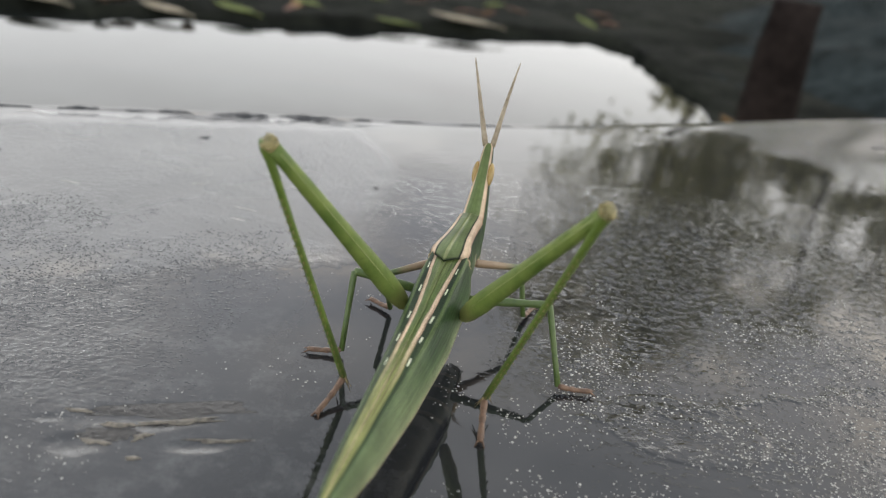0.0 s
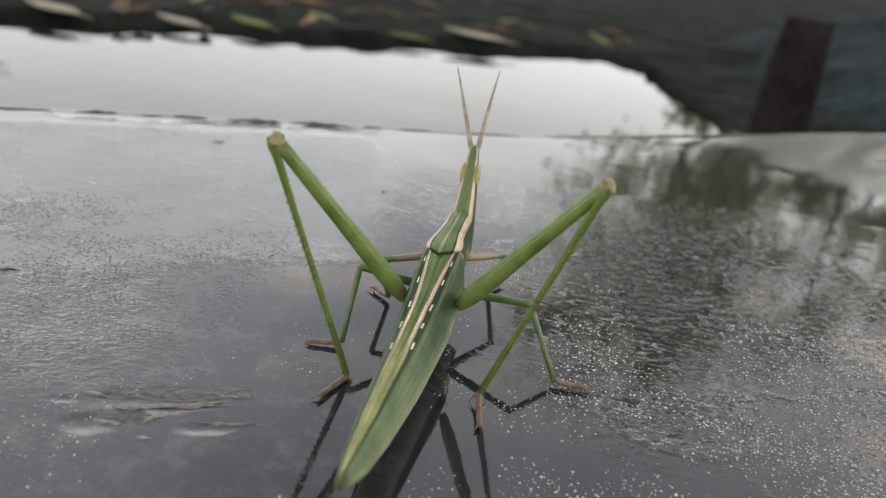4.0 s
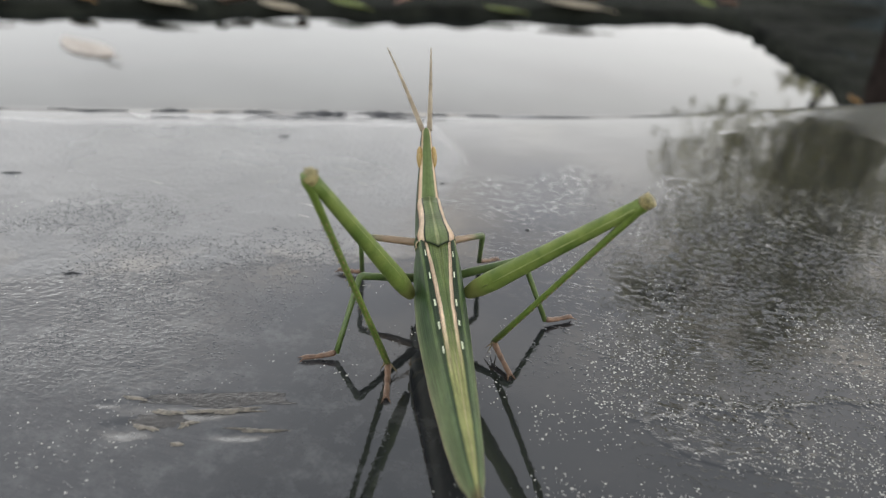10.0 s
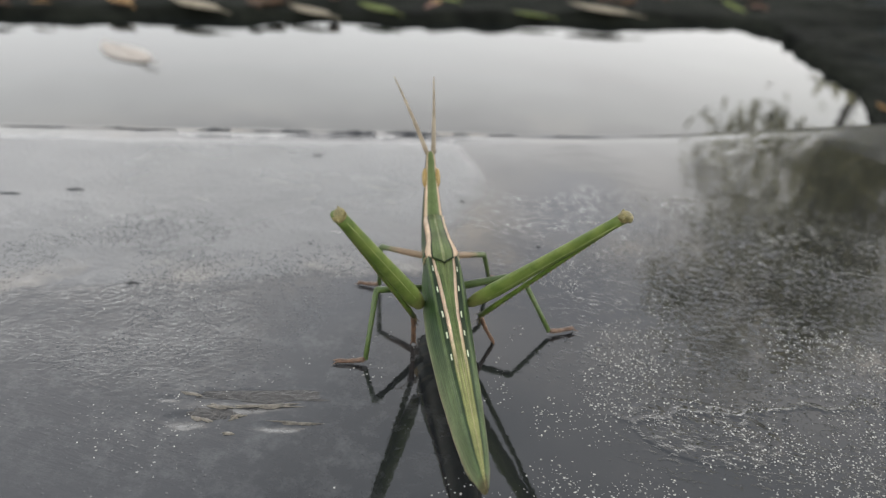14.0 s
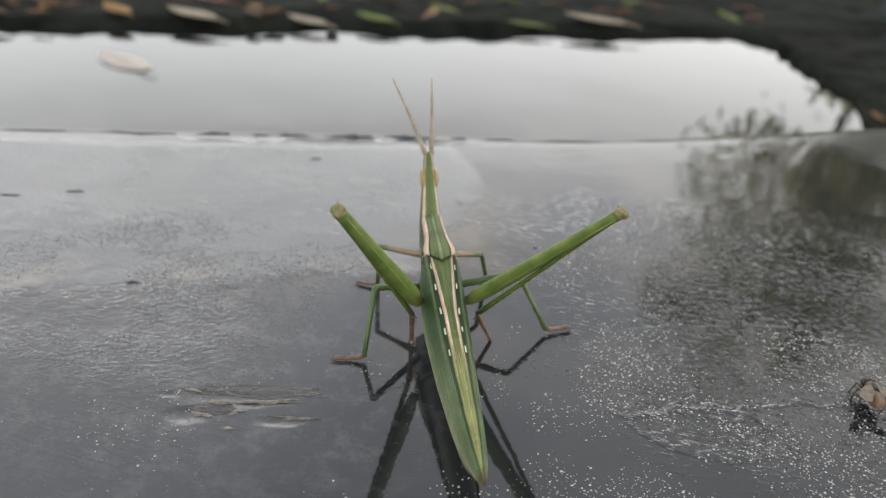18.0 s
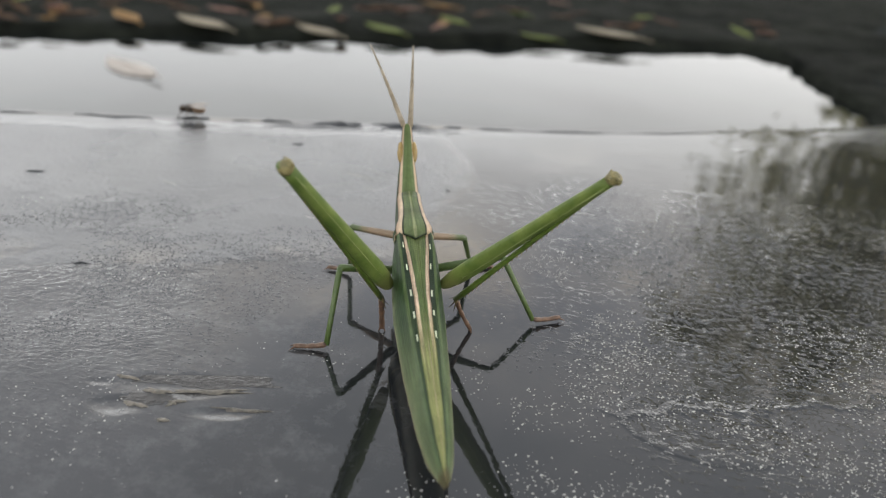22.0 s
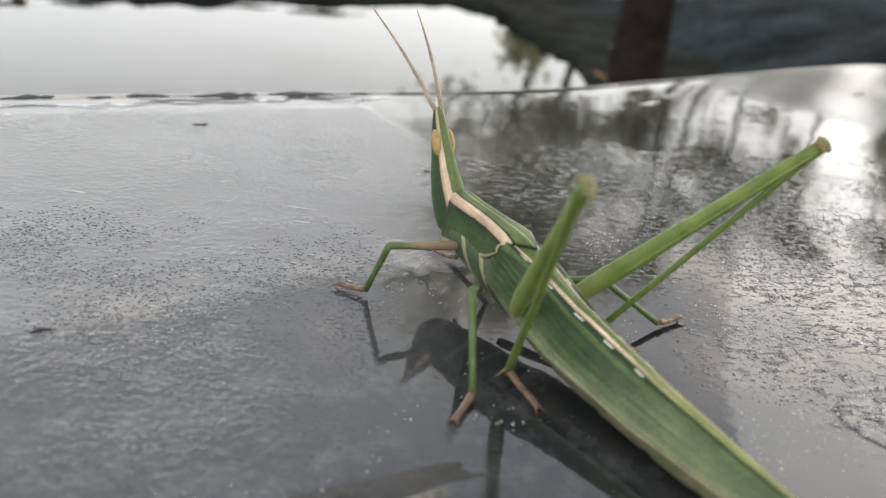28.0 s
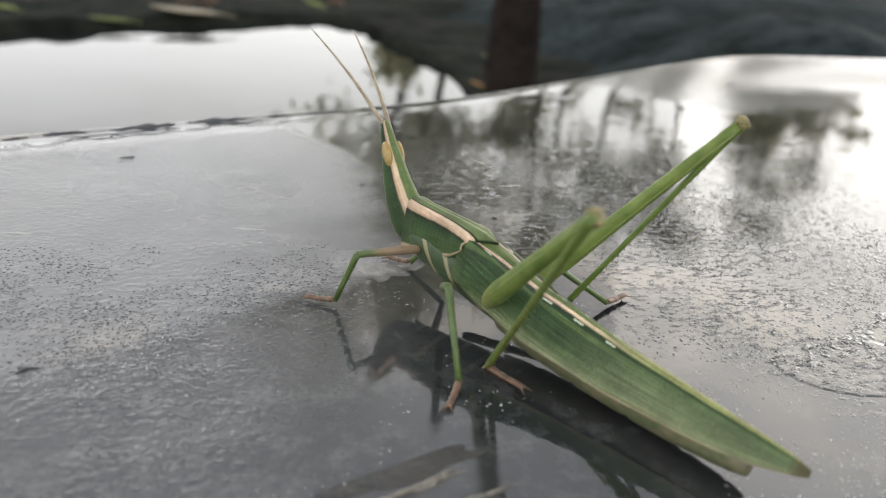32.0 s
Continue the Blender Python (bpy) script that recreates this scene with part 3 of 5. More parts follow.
WING = uv_stripes("green_wing", [(0.0, (0.105, 0.135, 0.045)), (0.03, OLIVE), (0.095, OLIVE), (0.105, (0.030, 0.045, 0.016)), (0.115, BEIGE), (0.150, BEIGE), (0.185, PINK), (0.195, (0.010, 0.022, 0.009)), (0.310, (0.012, 0.026, 0.010)), (0.345, (0.070, 0.104, 0.036)), (0.400, (0.066, 0.100, 0.035)), (0.430, (0.022, 0.044, 0.016)), (0.60, (0.030, 0.058, 0.022)), (0.74, (0.062, 0.096, 0.040)), (0.84, (0.170, 0.200, 0.105)), (0.93, (0.195, 0.215, 0.125)), (0.97, (0.30, 0.25, 0.16)), (1.0, PINK)],
                  end_fade=(0.38, 0.62, [(0.0, (0.34, 0.30, 0.17)), (0.030, (0.220, 0.226, 0.086)), (0.18, (0.205, 0.215, 0.080)), (0.205, (0.085, 0.105, 0.032)), (0.220, (0.016, 0.032, 0.012)), (0.275, (0.020, 0.040, 0.015)), (0.31, (0.072, 0.106, 0.044)), (0.60, (0.112, 0.146, 0.072)), (0.80, (0.160, 0.186, 0.098)), (0.90, (0.180, 0.190, 0.105)), (0.94, (0.33, 0.285, 0.185)), (1.0, PINK)]),
                  gloss=0.19, frayed=True, spots=(0.228, 0.252, 60.0), splay=0.21,
                  front=(0.0, 0.03, [(0.0, OLIVE), (0.10, OLIVE), (0.115, BEIGE), (0.185, PINK), (0.20, (0.020, 0.040, 0.014)), (0.30, (0.046, 0.080, 0.026)), (0.70, (0.085, 0.120, 0.045)), (1.0, PALE)]))
PRONOTUM = uv_stripes("green_pronotum", [(0.0, (0.205, 0.225, 0.110)), (0.022, (0.190, 0.210, 0.100)), (0.040, (0.088, 0.118, 0.046)), (0.205, (0.096, 0.126, 0.050)), (0.225, DARK), (0.242, DARK), (0.256, BEIGE), (0.30, BEIGE), (0.42, PINK), (0.44, (0.008, 0.016, 0.007)), (0.52, (0.022, 0.044, 0.016)), (0.66, (0.036, 0.064, 0.024)), (0.90, (0.050, 0.084, 0.032)), (0.94, BEIGE), (1.0, PALE)], veins=30.0, ribs=0.30, front=(0.02, 0.10, [(0.0, (0.010, 0.020, 0.009)), (0.25, DARK), (0.28, BEIGE), (1.0, BEIGE)]))
HEAD = uv_stripes("green_head", [(0.0, (0.092, 0.126, 0.046)), (0.20, (0.100, 0.134, 0.052)), (0.225, BEIGE), (0.285, BEIGE), (0.345, PINK), (0.37, (0.018, 0.036, 0.014)), (0.50, (0.026, 0.050, 0.020)), (0.68, (0.044, 0.074, 0.026)), (0.75, PALE), (0.79, (0.046, 0.080, 0.028)), (1.0, (0.060, 0.096, 0.034))], veins=24.0, ribs=0.25)


def thorax_material():
    m, nt, bs = material("green_thorax")
    v = coords(nt)
    sep = nt.nodes.new("ShaderNodeSeparateXYZ")
    nt.links.new(v, sep.inputs[0])
    slant = calc(nt, "ADD", calc(nt, "MULTIPLY", sep.outputs[1], 1.0), calc(nt, "MULTIPLY", sep.outputs[2], -0.75))
    band = ramp(nt, calc(nt, "SINE", calc(nt, "ADD", calc(nt, "MULTIPLY", slant, 1500.0), calc(nt, "MULTIPLY", noise_tex(nt, v, 120.0), 1.6))), [(0.66, 0.0), (0.86, 1.0)])
    col = blend(nt, noise_tex(nt, v, 500.0), (0.024, 0.046, 0.018), (0.062, 0.100, 0.040))
    nt.links.new(blend(nt, calc(nt, "MULTIPLY", band, 0.9), col, (0.32, 0.28, 0.165)), bs.inputs["Base Color"])
    bs.inputs["Roughness"].default_value = 0.45
    bump(nt, bs, band, 0.00008, 0.8)
    return m


def front_thigh_material():
    """Tan by the body, green towards the knee."""
    m, nt, bs = material("tan_and_green_thigh")
    v = coords(nt)
    sep = nt.nodes.new("ShaderNodeSeparateXYZ")
    nt.links.new(v, sep.inputs[0])
    along = calc(nt, "ADD", calc(nt, "DIVIDE", sep.outputs[1], 0.175 * U), calc(nt, "MULTIPLY", calc(nt, "SUBTRACT", noise_tex(nt, v, 300.0), 0.5), 0.3))
    grain = noise_tex(nt, v, 700.0, 4.0, 0.6)
    tan = blend(nt, grain, (0.20, 0.135, 0.080), (0.34, 0.245, 0.155))
    nt.links.new(blend(nt, ramp(nt, along, [(0.55, 0.0), (0.85, 1.0)]), tan, (0.085, 0.120, 0.040)), bs.inputs["Base Color"])
    bs.inputs["Roughness"].default_value = 0.45
    bump(nt, bs, grain, 0.00004)
    return m


def jumping_thigh_material():
    """Lime yellow at the joint, then green with darker flecks."""
    m, nt, bs = material("green_thigh")
    v = coords(nt)
    sep = nt.nodes.new("ShaderNodeSeparateXYZ")
    nt.links.new(v, sep.inputs[0])
    along = calc(nt, "DIVIDE", sep.outputs[1], 0.62 * U)
    big, grain = noise_tex(nt, v, 260.0), noise_tex(nt, v, 1000.0, 5.0, 0.65)
    green = blend(nt, ramp(nt, big, [(0.34, 0.0), (0.66, 1.0)]), (0.086, 0.136, 0.024), (0.175, 0.228, 0.054))
    green = blend(nt, ramp(nt, grain, [(0.60, 0.0), (0.72, 0.5)]), green, (0.050, 0.085, 0.016))
    nt.links.new(blend(nt, ramp(nt, along, [(0.04, 0.8), (0.17, 0.0)], True), green, (0.26, 0.26, 0.085)), bs.inputs["Base Color"])
    bs.inputs["Roughness"].default_value = 0.5
    bs.inputs["Specular IOR Level"].default_value = 0.35
    bump(nt, bs, grain, 0.00008)
    return m


FEMUR = jumping_thigh_material()
ROSE = front_thigh_material()
THORAX = thorax_material()
FLY_BODY = mottled("dark_fly_body", (0.012, 0.010, 0.008), (0.07, 0.045, 0.025), 900.0, 0.4, 0.03)
FLY_TAIL = mottled("tan_fly_abdomen", (0.10, 0.055, 0.028), (0.24, 0.15, 0.08), 900.0, 0.4, 0.03)
FLY_WING = mottled("smoky_fly_wing", (0.085, 0.062, 0.042), (0.20, 0.15, 0.10), 900.0, 0.25, 0.01)
LEAVES = [mottled("fallen_leaf_" + n, a, b, 60.0, 0.65, 0.2, 0.12) for n, a, b in (
    ("tan", (0.20, 0.115, 0.045), (0.36, 0.22, 0.09)), ("green", (0.085, 0.120, 0.030), (0.20, 0.23, 0.075)),
    ("pale", (0.25, 0.21, 0.15), (0.42, 0.37, 0.28)), ("brown", (0.06, 0.033, 0.02), (0.13, 0.078, 0.045)), ("rose", (0.19, 0.105, 0.08), (0.29, 0.18, 0.14)))]


PALE_LEAF = mottled("bleached_leaf", (0.38, 0.33, 0.28), (0.54, 0.48, 0.42), 60.0, 0.5, 0.2)


# ---------------------------------------------------------------- mesh helpers
def mesh_object(name, verts, faces, mat, parent=None, uvs=None, smooth=True):
    me = bpy.data.meshes.new(name)
    me.from_pydata([tuple(p) for p in verts], [], faces)
    if uvs is not None:
        layer = me.uv_layers.new(name="UVMap")
        for loop in me.loops:
            layer.data[loop.index].uv = uvs[loop.vertex_index]
    me.polygons.foreach_set("use_smooth", [smooth] * len(me.polygons))
    me.materials.append(mat)
    ob = new(name, me)
    if parent is not None:
        ob.parent = parent
    return ob


def part(name, bm, mat, parent=None, label="", smooth=True):
    me = bpy.data.meshes.new(name)
    bm.to_mesh(me)
    bm.free()
    me.polygons.foreach_set("use_smooth", [smooth] * len(me.polygons))
    me.materials.append(mat)
    ob = new(name, me)
    if parent is not None:
        ob.parent = parent
    return tagged(ob, label=label) if label else ob


def empty(name):
    ob = new(name)
    ob.empty_display_size = 0.01
    return ob


def ring(centre, side, up, w, h, n=12, squash=2.0):
    pts = []
    for k in range(n):
        a = 2 * math.pi * k / n
        c, s = math.cos(a), math.sin(a)
        p = 2.0 / squash
        pts.append(Vector(centre) + Vector(side) * (w * math.copysign(abs(c) ** p, c)) + Vector(up) * (h * math.copysign(abs(s) ** p, s)))
    return pts


def tube(bm, rings, close=True):
    """Skin a list of equal rings."""
    rows = [[bm.verts.new(p) for p in r] for r in rings]
    n = len(rows[0])
    for a, b in zip(rows, rows[1:]):
        for k in range(n):
            bm.faces.new((a[k], a[(k + 1) % n], b[(k + 1) % n], b[k]))
    if close:
        bm.faces.new(rows[0][::-1])
        bm.faces.new(rows[-1])
    return rows


def limb(bm, stations, n=10):
    """A leg piece along +y from the origin: stations of (y, half-width, half-height, z-offset)."""
    tube(bm, [ring((0, y, z), (1, 0, 0), (0, 0, 1), w, h, n) for y, w, h, z in stations])


def cone(bm, base, tip, r, n=5):
    base, tip = Vector(base), Vector(tip)
    d = (tip - base).normalized()
    s = d.orthogonal().normalized()
    u = d.cross(s)
    vs = [bm.verts.new(base + (s * math.cos(2 * math.pi * k / n) + u * math.sin(2 * math.pi * k / n)) * r) for k in range(n)]
    t = bm.verts.new(tip)
    for k in range(n):
        bm.faces.new((vs[k], vs[(k + 1) % n], t))


# ---------------------------------------------------------------- ground, pool, wet sheet
def smooth(a, b, x):
    t = min(1.0, max(0.0, (x - a) / (b - a)))
    return t * t * (3 - 2 * t)


def edge_y(x):
    """The far edge of the wet sheet, in plan units."""
    y = 4.20 + 0.43 * x
    y += 0.16 * smooth(-0.2, 0.9, x) * min(x + 0.2, 1.6)
    y -= 0.20 * smooth(1.8, 4.0, x) * max(0.0, x - 1.8)
    return y + 0.012 * noise.noise((x * 2.0, 0.3, 0.0))


def sheet_height(x, y):
    e = edge_y(x)
    near = max(0.0, 1.0 - (e - y) / 0.80)
    near = near * smooth(0.0, 0.6, near)
    h = 0.088 * smooth(0.95, 2.6, x) * near
    h += 0.007 * noise.noise((x * 0.55, y * 0.55, 0.0)) * smooth(1.0, 3.0, abs(x) + abs(y - 2.0))
    h += 0.0012 * noise.noise((x * 2.1, y * 2.1, 5.0)) * smooth(0.3, 1.2, abs(x - 0.1) + abs(y - 2.0))
    return h


def wet_sheet():
    xs = sorted(set([round(-14 + 0.5 * k, 3) for k in range(57)] + [round(-3.2 + 0.08 * k, 3) for k in range(96)]))
    ts = [0.0, 0.1, 0.2, 0.3, 0.38] + [0.42 + 0.58 * k / 74 for k in range(75)]
    verts, faces = [], []
    lip = ((-0.040, -0.0010), (-0.016, 0.0030), (0.0, 0.0022))
    cols = len(ts) + 7
    for x in xs:
        e = edge_y(x)
        for t in ts:
            y = -9.0 + (e - 0.07 + 9.0) * t
            verts.append((x * U, y * U, sheet_height(x, y) * U))
        top = sheet_height(x, e)
        k = 0.75 + 0.7 * noise.noise((x * 2.3, 6.0, 0.0)) + 0.5 * noise.noise((x * 9.0, 6.0, 0.0))
        for dy, dz in lip:
            verts.append((x * U, (e + dy) * U, (sheet_height(x, e + dy) + dz * k) * U))
        for dy, dz in ((0.0, 0.0022 * k), (0.010, -0.02), (0.012, -0.30), (0.012, -4.4)):
            verts.append((x * U, (e + dy) * U, (top + dz) * U))
    for i in range(len(xs) - 1):
        for j in range(cols - 1):
            if j == len(ts) + 2:
                continue
            a = i * cols + j
            faces.append((a, a + cols, a + cols + 1, a + 1))
    ob = mesh_object("wet_ledge", verts, faces, SHEET)
    return tagged(ob, "dark grey plastic-covered ledge with a thin film of rain water", "ledge", kind="structure")


def pool_edge(x):
    """How far the pool reaches, in plan units, for each x."""
    y = 27.3 + 0.575 * min(x, 1.0)
    y += 0.7 * noise.noise((x * 0.33, 4.0, 0.0)) + 0.35 * noise.noise((x * 1.1, 9.0, 0.0)) + 0.12 * noise.noise((x * 3.1, 2.0, 0.0))
    y -= 6.5 * smooth(0.8, 4.2, x) ** 2
    return y - 60.0 * smooth(3.9, 5.5, x)


def ground_height(x, y):
    over = y - pool_edge(x)
    if x < 4.0:
        bank = smooth(-1.2, 1.2, over)
    else:
        bank = 1.0
    h = -5.4 + 2.15 * bank
    h += 0.20 * noise.noise((x * 0.35, y * 0.35, 1.0)) + 0.10 * noise.noise((x * 1.3, y * 1.3, 2.0)) * bank
    if y > 60 or abs(x) > 60:
        h = min(h, -3.1)
    return h


def graded(fine_a, fine_b, step, far):
    out = list(np.arange(fine_a, fine_b + step / 2, step))
    s, a, b = step, fine_a, fine_b
    while b < far:
        s *= 1.35
        b += s
        out.append(b)
    s = step
    while a > -far:
        s *= 1.35
        a -= s
        out.append(a)
    return sorted(float(v) for v in out)


def ground_and_pool():
    xs, ys = graded(-24, 12, 0.3, 12000), graded(3, 40, 0.3, 12000)
    verts = [(x * U, y * U, ground_height(x, y) * U) for x in xs for y in ys]
    m = len(ys)
    faces = [(i * m + j, (i + 1) * m + j, (i + 1) * m + j + 1, i * m + j + 1) for i in range(len(xs) - 1) for j in range(m - 1)]
    tagged(mesh_object("ground", verts, faces, SOIL), "dark wet ground with low banks round a pool", "ground", kind="structure")
    bm = bmesh.new()
    bmesh.ops.create_grid(bm, x_segments=2, y_segments=2, size=1.0)
    bm.transform(Matrix.Translation((-0.55, 0.75, -3.5 * U)) @ Matrix.Diagonal((1.25, 1.15, 1, 1)))
    tagged(part("pool_water", bm, WATER), "still pool of rain water mirroring a white sky", "water", kind="structure")


wet_sheet()
ground_and_pool()


# ---------------------------------------------------------------- trees beyond the pool
def tree(x, y, height, spread, bare, thick, seed, bend=0.0):
    rnd = random.Random(seed)
    root = empty("tree")
    root.matrix_world = pose(x, y, -0.2)
    bm = bmesh.new()
    top = height * 0.8
    lean = (rnd.uniform(-0.25, 0.25) + bend, rnd.uniform(-0.25, 0.25))
    limbs = []

    def bough(p, q, r0, r1):
        p, q = Vector(p), Vector(q)
        d = (q - p).normalized()
        s = d.orthogonal().normalized()
        u = d.cross(s)
        mid = p.lerp(q, 0.5) + Vector((rnd.uniform(-1, 1), rnd.uniform(-1, 1), 0)) * r0 * 1.2
        tube(bm, [ring(p, s, u, r0, r0, 7), ring(mid, s, u, (r0 + r1) / 2, (r0 + r1) / 2, 7), ring(q, s, u, r1, r1, 7)])

    r = height * 0.009
    bough((0, 0, 0), (lean[0], lean[1], top), r, r * 0.35)
    for k in range(int(6 + 9 * spread)):
        z = top * rnd.uniform(bare + 0.02, 1.0)
        a = rnd.uniform(0, 2 * math.pi)
        L = spread * rnd.uniform(0.5, 1.0) * (1.15 - 0.5 * z / top)
        p = (lean[0] * z / top, lean[1] * z / top, z)
        q = (p[0] + math.cos(a) * L, p[1] + math.sin(a) * L, z + L * rnd.uniform(0.2, 0.7))
        bough(p, q, r * 0.40, r * 0.10)
        limbs.append((Vector(p), Vector(q)))
    part("trunk", bm, BARK, root)
    verts, faces = [], []
    for p, q in limbs:
        for c in range(5):
            centre = p.lerp(q, rnd.uniform(0.30, 1.12)) + Vector((rnd.gauss(0, 0.14), rnd.gauss(0, 0.14), rnd.gauss(0, 0.12))) * spread * 0.6
            size = spread ** 0.5 * rnd.uniform(0.06, 0.20)
            for _ in range(int(23 * thick * (size / 0.12) ** 1.4) + 3):
                o = centre + Vector((rnd.gauss(0, 1), rnd.gauss(0, 1), rnd.gauss(0, 0.75))) * size
                a = Vector((rnd.uniform(-1, 1), rnd.uniform(-1, 1), rnd.uniform(-1.3, 0.6))).normalized()
                b = a.orthogonal().normalized()
                L, W = rnd.uniform(0.06, 0.13), rnd.uniform(0.025, 0.05)
                i = len(verts)
                verts += [o - a * L, o + b * W, o + a * L, o - b * W]
                faces.append((i, i + 1, i + 2, i + 3))
    mesh_object("crown", verts, faces, FOLIAGE, root, smooth=False)
    return tagged(root, "leafy green tree with an open crown beyond the pool", "tree", group="trees beyond the pool")


# bearing, distance, height, spread, bare share of the trunk, density, lean
TREES = ((11.6, 9.0, 6.1, 1.75, 0.44, 0.85, -0.75), (13.2, 9.8, 6.9, 1.25, 0.56, 0.8, -0.4), (18.6, 9.2, 5.6, 0.75, 0.42, 0.8, 0.0), (24.4, 8.8, 4.7, 0.50, 0.26, 0.8, 0.1), (20.6, 11.0, 6.0, 0.55, 0.40, 0.7, 0.0),
         (29.0, 9.4, 4.6, 0.72, 0.28, 1.2, 0.0), (31.8, 9.0, 4.1, 0.60, 0.30, 1.2, 0.1), (34.6, 9.8, 4.1, 0.60, 0.32, 1.2, 0.0), (37.2, 9.2, 3.3, 0.46, 0.34, 1.2, -0.1), (11.2, 8.2, 2.2, 0.42, 0.12, 1.2, 0.0), (8.9, 8.6, 1.7, 0.34, 0.12, 1.1, 0.0))
for i, (az, far, h, sp, bare, thick, bend) in enumerate(TREES):
    tree(far * math.sin(radians(az)), far * math.cos(radians(az)), h, sp, bare, thick, 40 + i, bend)


# ---------------------------------------------------------------- grasshopper
def shell(name, sections, mat, parent, thick=0.0):
    """Loft open cross-sections (lists of points); u runs across, v along."""
    n, m = len(sections[0]), len(sections)
    verts = [Vector(p) * U for s in sections for p in s]
    uvs = [(k / (n - 1), i / (m - 1)) for i in range(m) for k in range(n)]
    faces = [(i * n + k, i * n + k + 1, (i + 1) * n + k + 1, (i + 1) * n + k) for i in range(m - 1) for k in range(n - 1)]
    ob = mesh_object(name, verts, faces, mat, parent, uvs)
    if thick:
        mod = ob.modifiers.new("thickness", "SOLIDIFY")
        mod.thickness, mod.offset = thick * U, 0.0
    return ob


def lerp_table(table, s):
    for a, b in zip(table, table[1:]):
        if s <= b[0]:
            t = (s - a[0]) / (b[0] - a[0])
            t = max(0.0, t)
            return [x + (y - x) * t for x, y in zip(a, b)]
    return list(table[-1])


# s along the body from the wing hinge line, ridge height, half-width, drop of the lower edge
RIDGE = [(-0.08, 0.140, 0.003, 0.012), (-0.05, 0.150, 0.013, 0.028), (0.02, 0.160, 0.028, 0.050), (0.12, 0.170, 0.040, 0.066), (0.32, 0.190, 0.055, 0.085), (0.55, 0.222, 0.067, 0.100), (0.70, 0.262, 0.065, 0.112), (0.80, 0.281, 0.058, 0.105)]
Y0 = 0.6


def wing(side, parent):
    """One folded forewing: a roof-shaped half from the ridge down the flank."""
    sections = []
    for i in range(29):
        s = 0.79 - (0.79 + (0.08 if side < 0 else 0.070)) * i / 28
        _, top, w, drop = lerp_table(RIDGE, s)
        lift = 0.003 if side < 0 else 0.0
        pts = []
        for k in range(13):
            f = k / 12
            x = w * math.sin(min(1.0, f * 1.25) * math.pi / 2) ** 0.9
            z = top + lift - 0.012 * smooth(0.0, 0.3, f) * (w / 0.07) - drop * smooth(0.25 + 0.22 * smooth(0.42, 0.70, s), 1.0, f)
            if f < 0.3:
                x = w * 0.52 * f / 0.3
            else:
                x = w * (0.52 + 0.48 * math.sin((f - 0.3) / 0.7 * math.pi / 2))
            pts.append((side * (x - (0.004 if side < 0 else 0.0)), s - Y0, z))
        sections.append(pts)
    return shell("wing", sections, WING, parent, 0.004)


def half_arch(s, top, w, bottom, flat=0.5):
    """A full arch from the left foot over the top to the right foot, as two mirrored halves sharing u."""
    pts = []
    for k in range(13):
        f = k / 12
        if f < 0.35:
            x, z = w * flat * f / 0.35 * 1.25, top - 0.010 * (f / 0.35) ** 2
        else:
            g = (f - 0.35) / 0.65
            x = w * (flat * 1.25 + (1 - flat * 1.25) * math.sin(g * math.pi * 0.75) / 1.0)
            z = top - 0.010 - (top - 0.010 - bottom) * g
        pts.append((x, s, z))
    return pts


def mirrored(sections):
    return [[(-p[0], p[1], p[2]) for p in s] for s in sections]


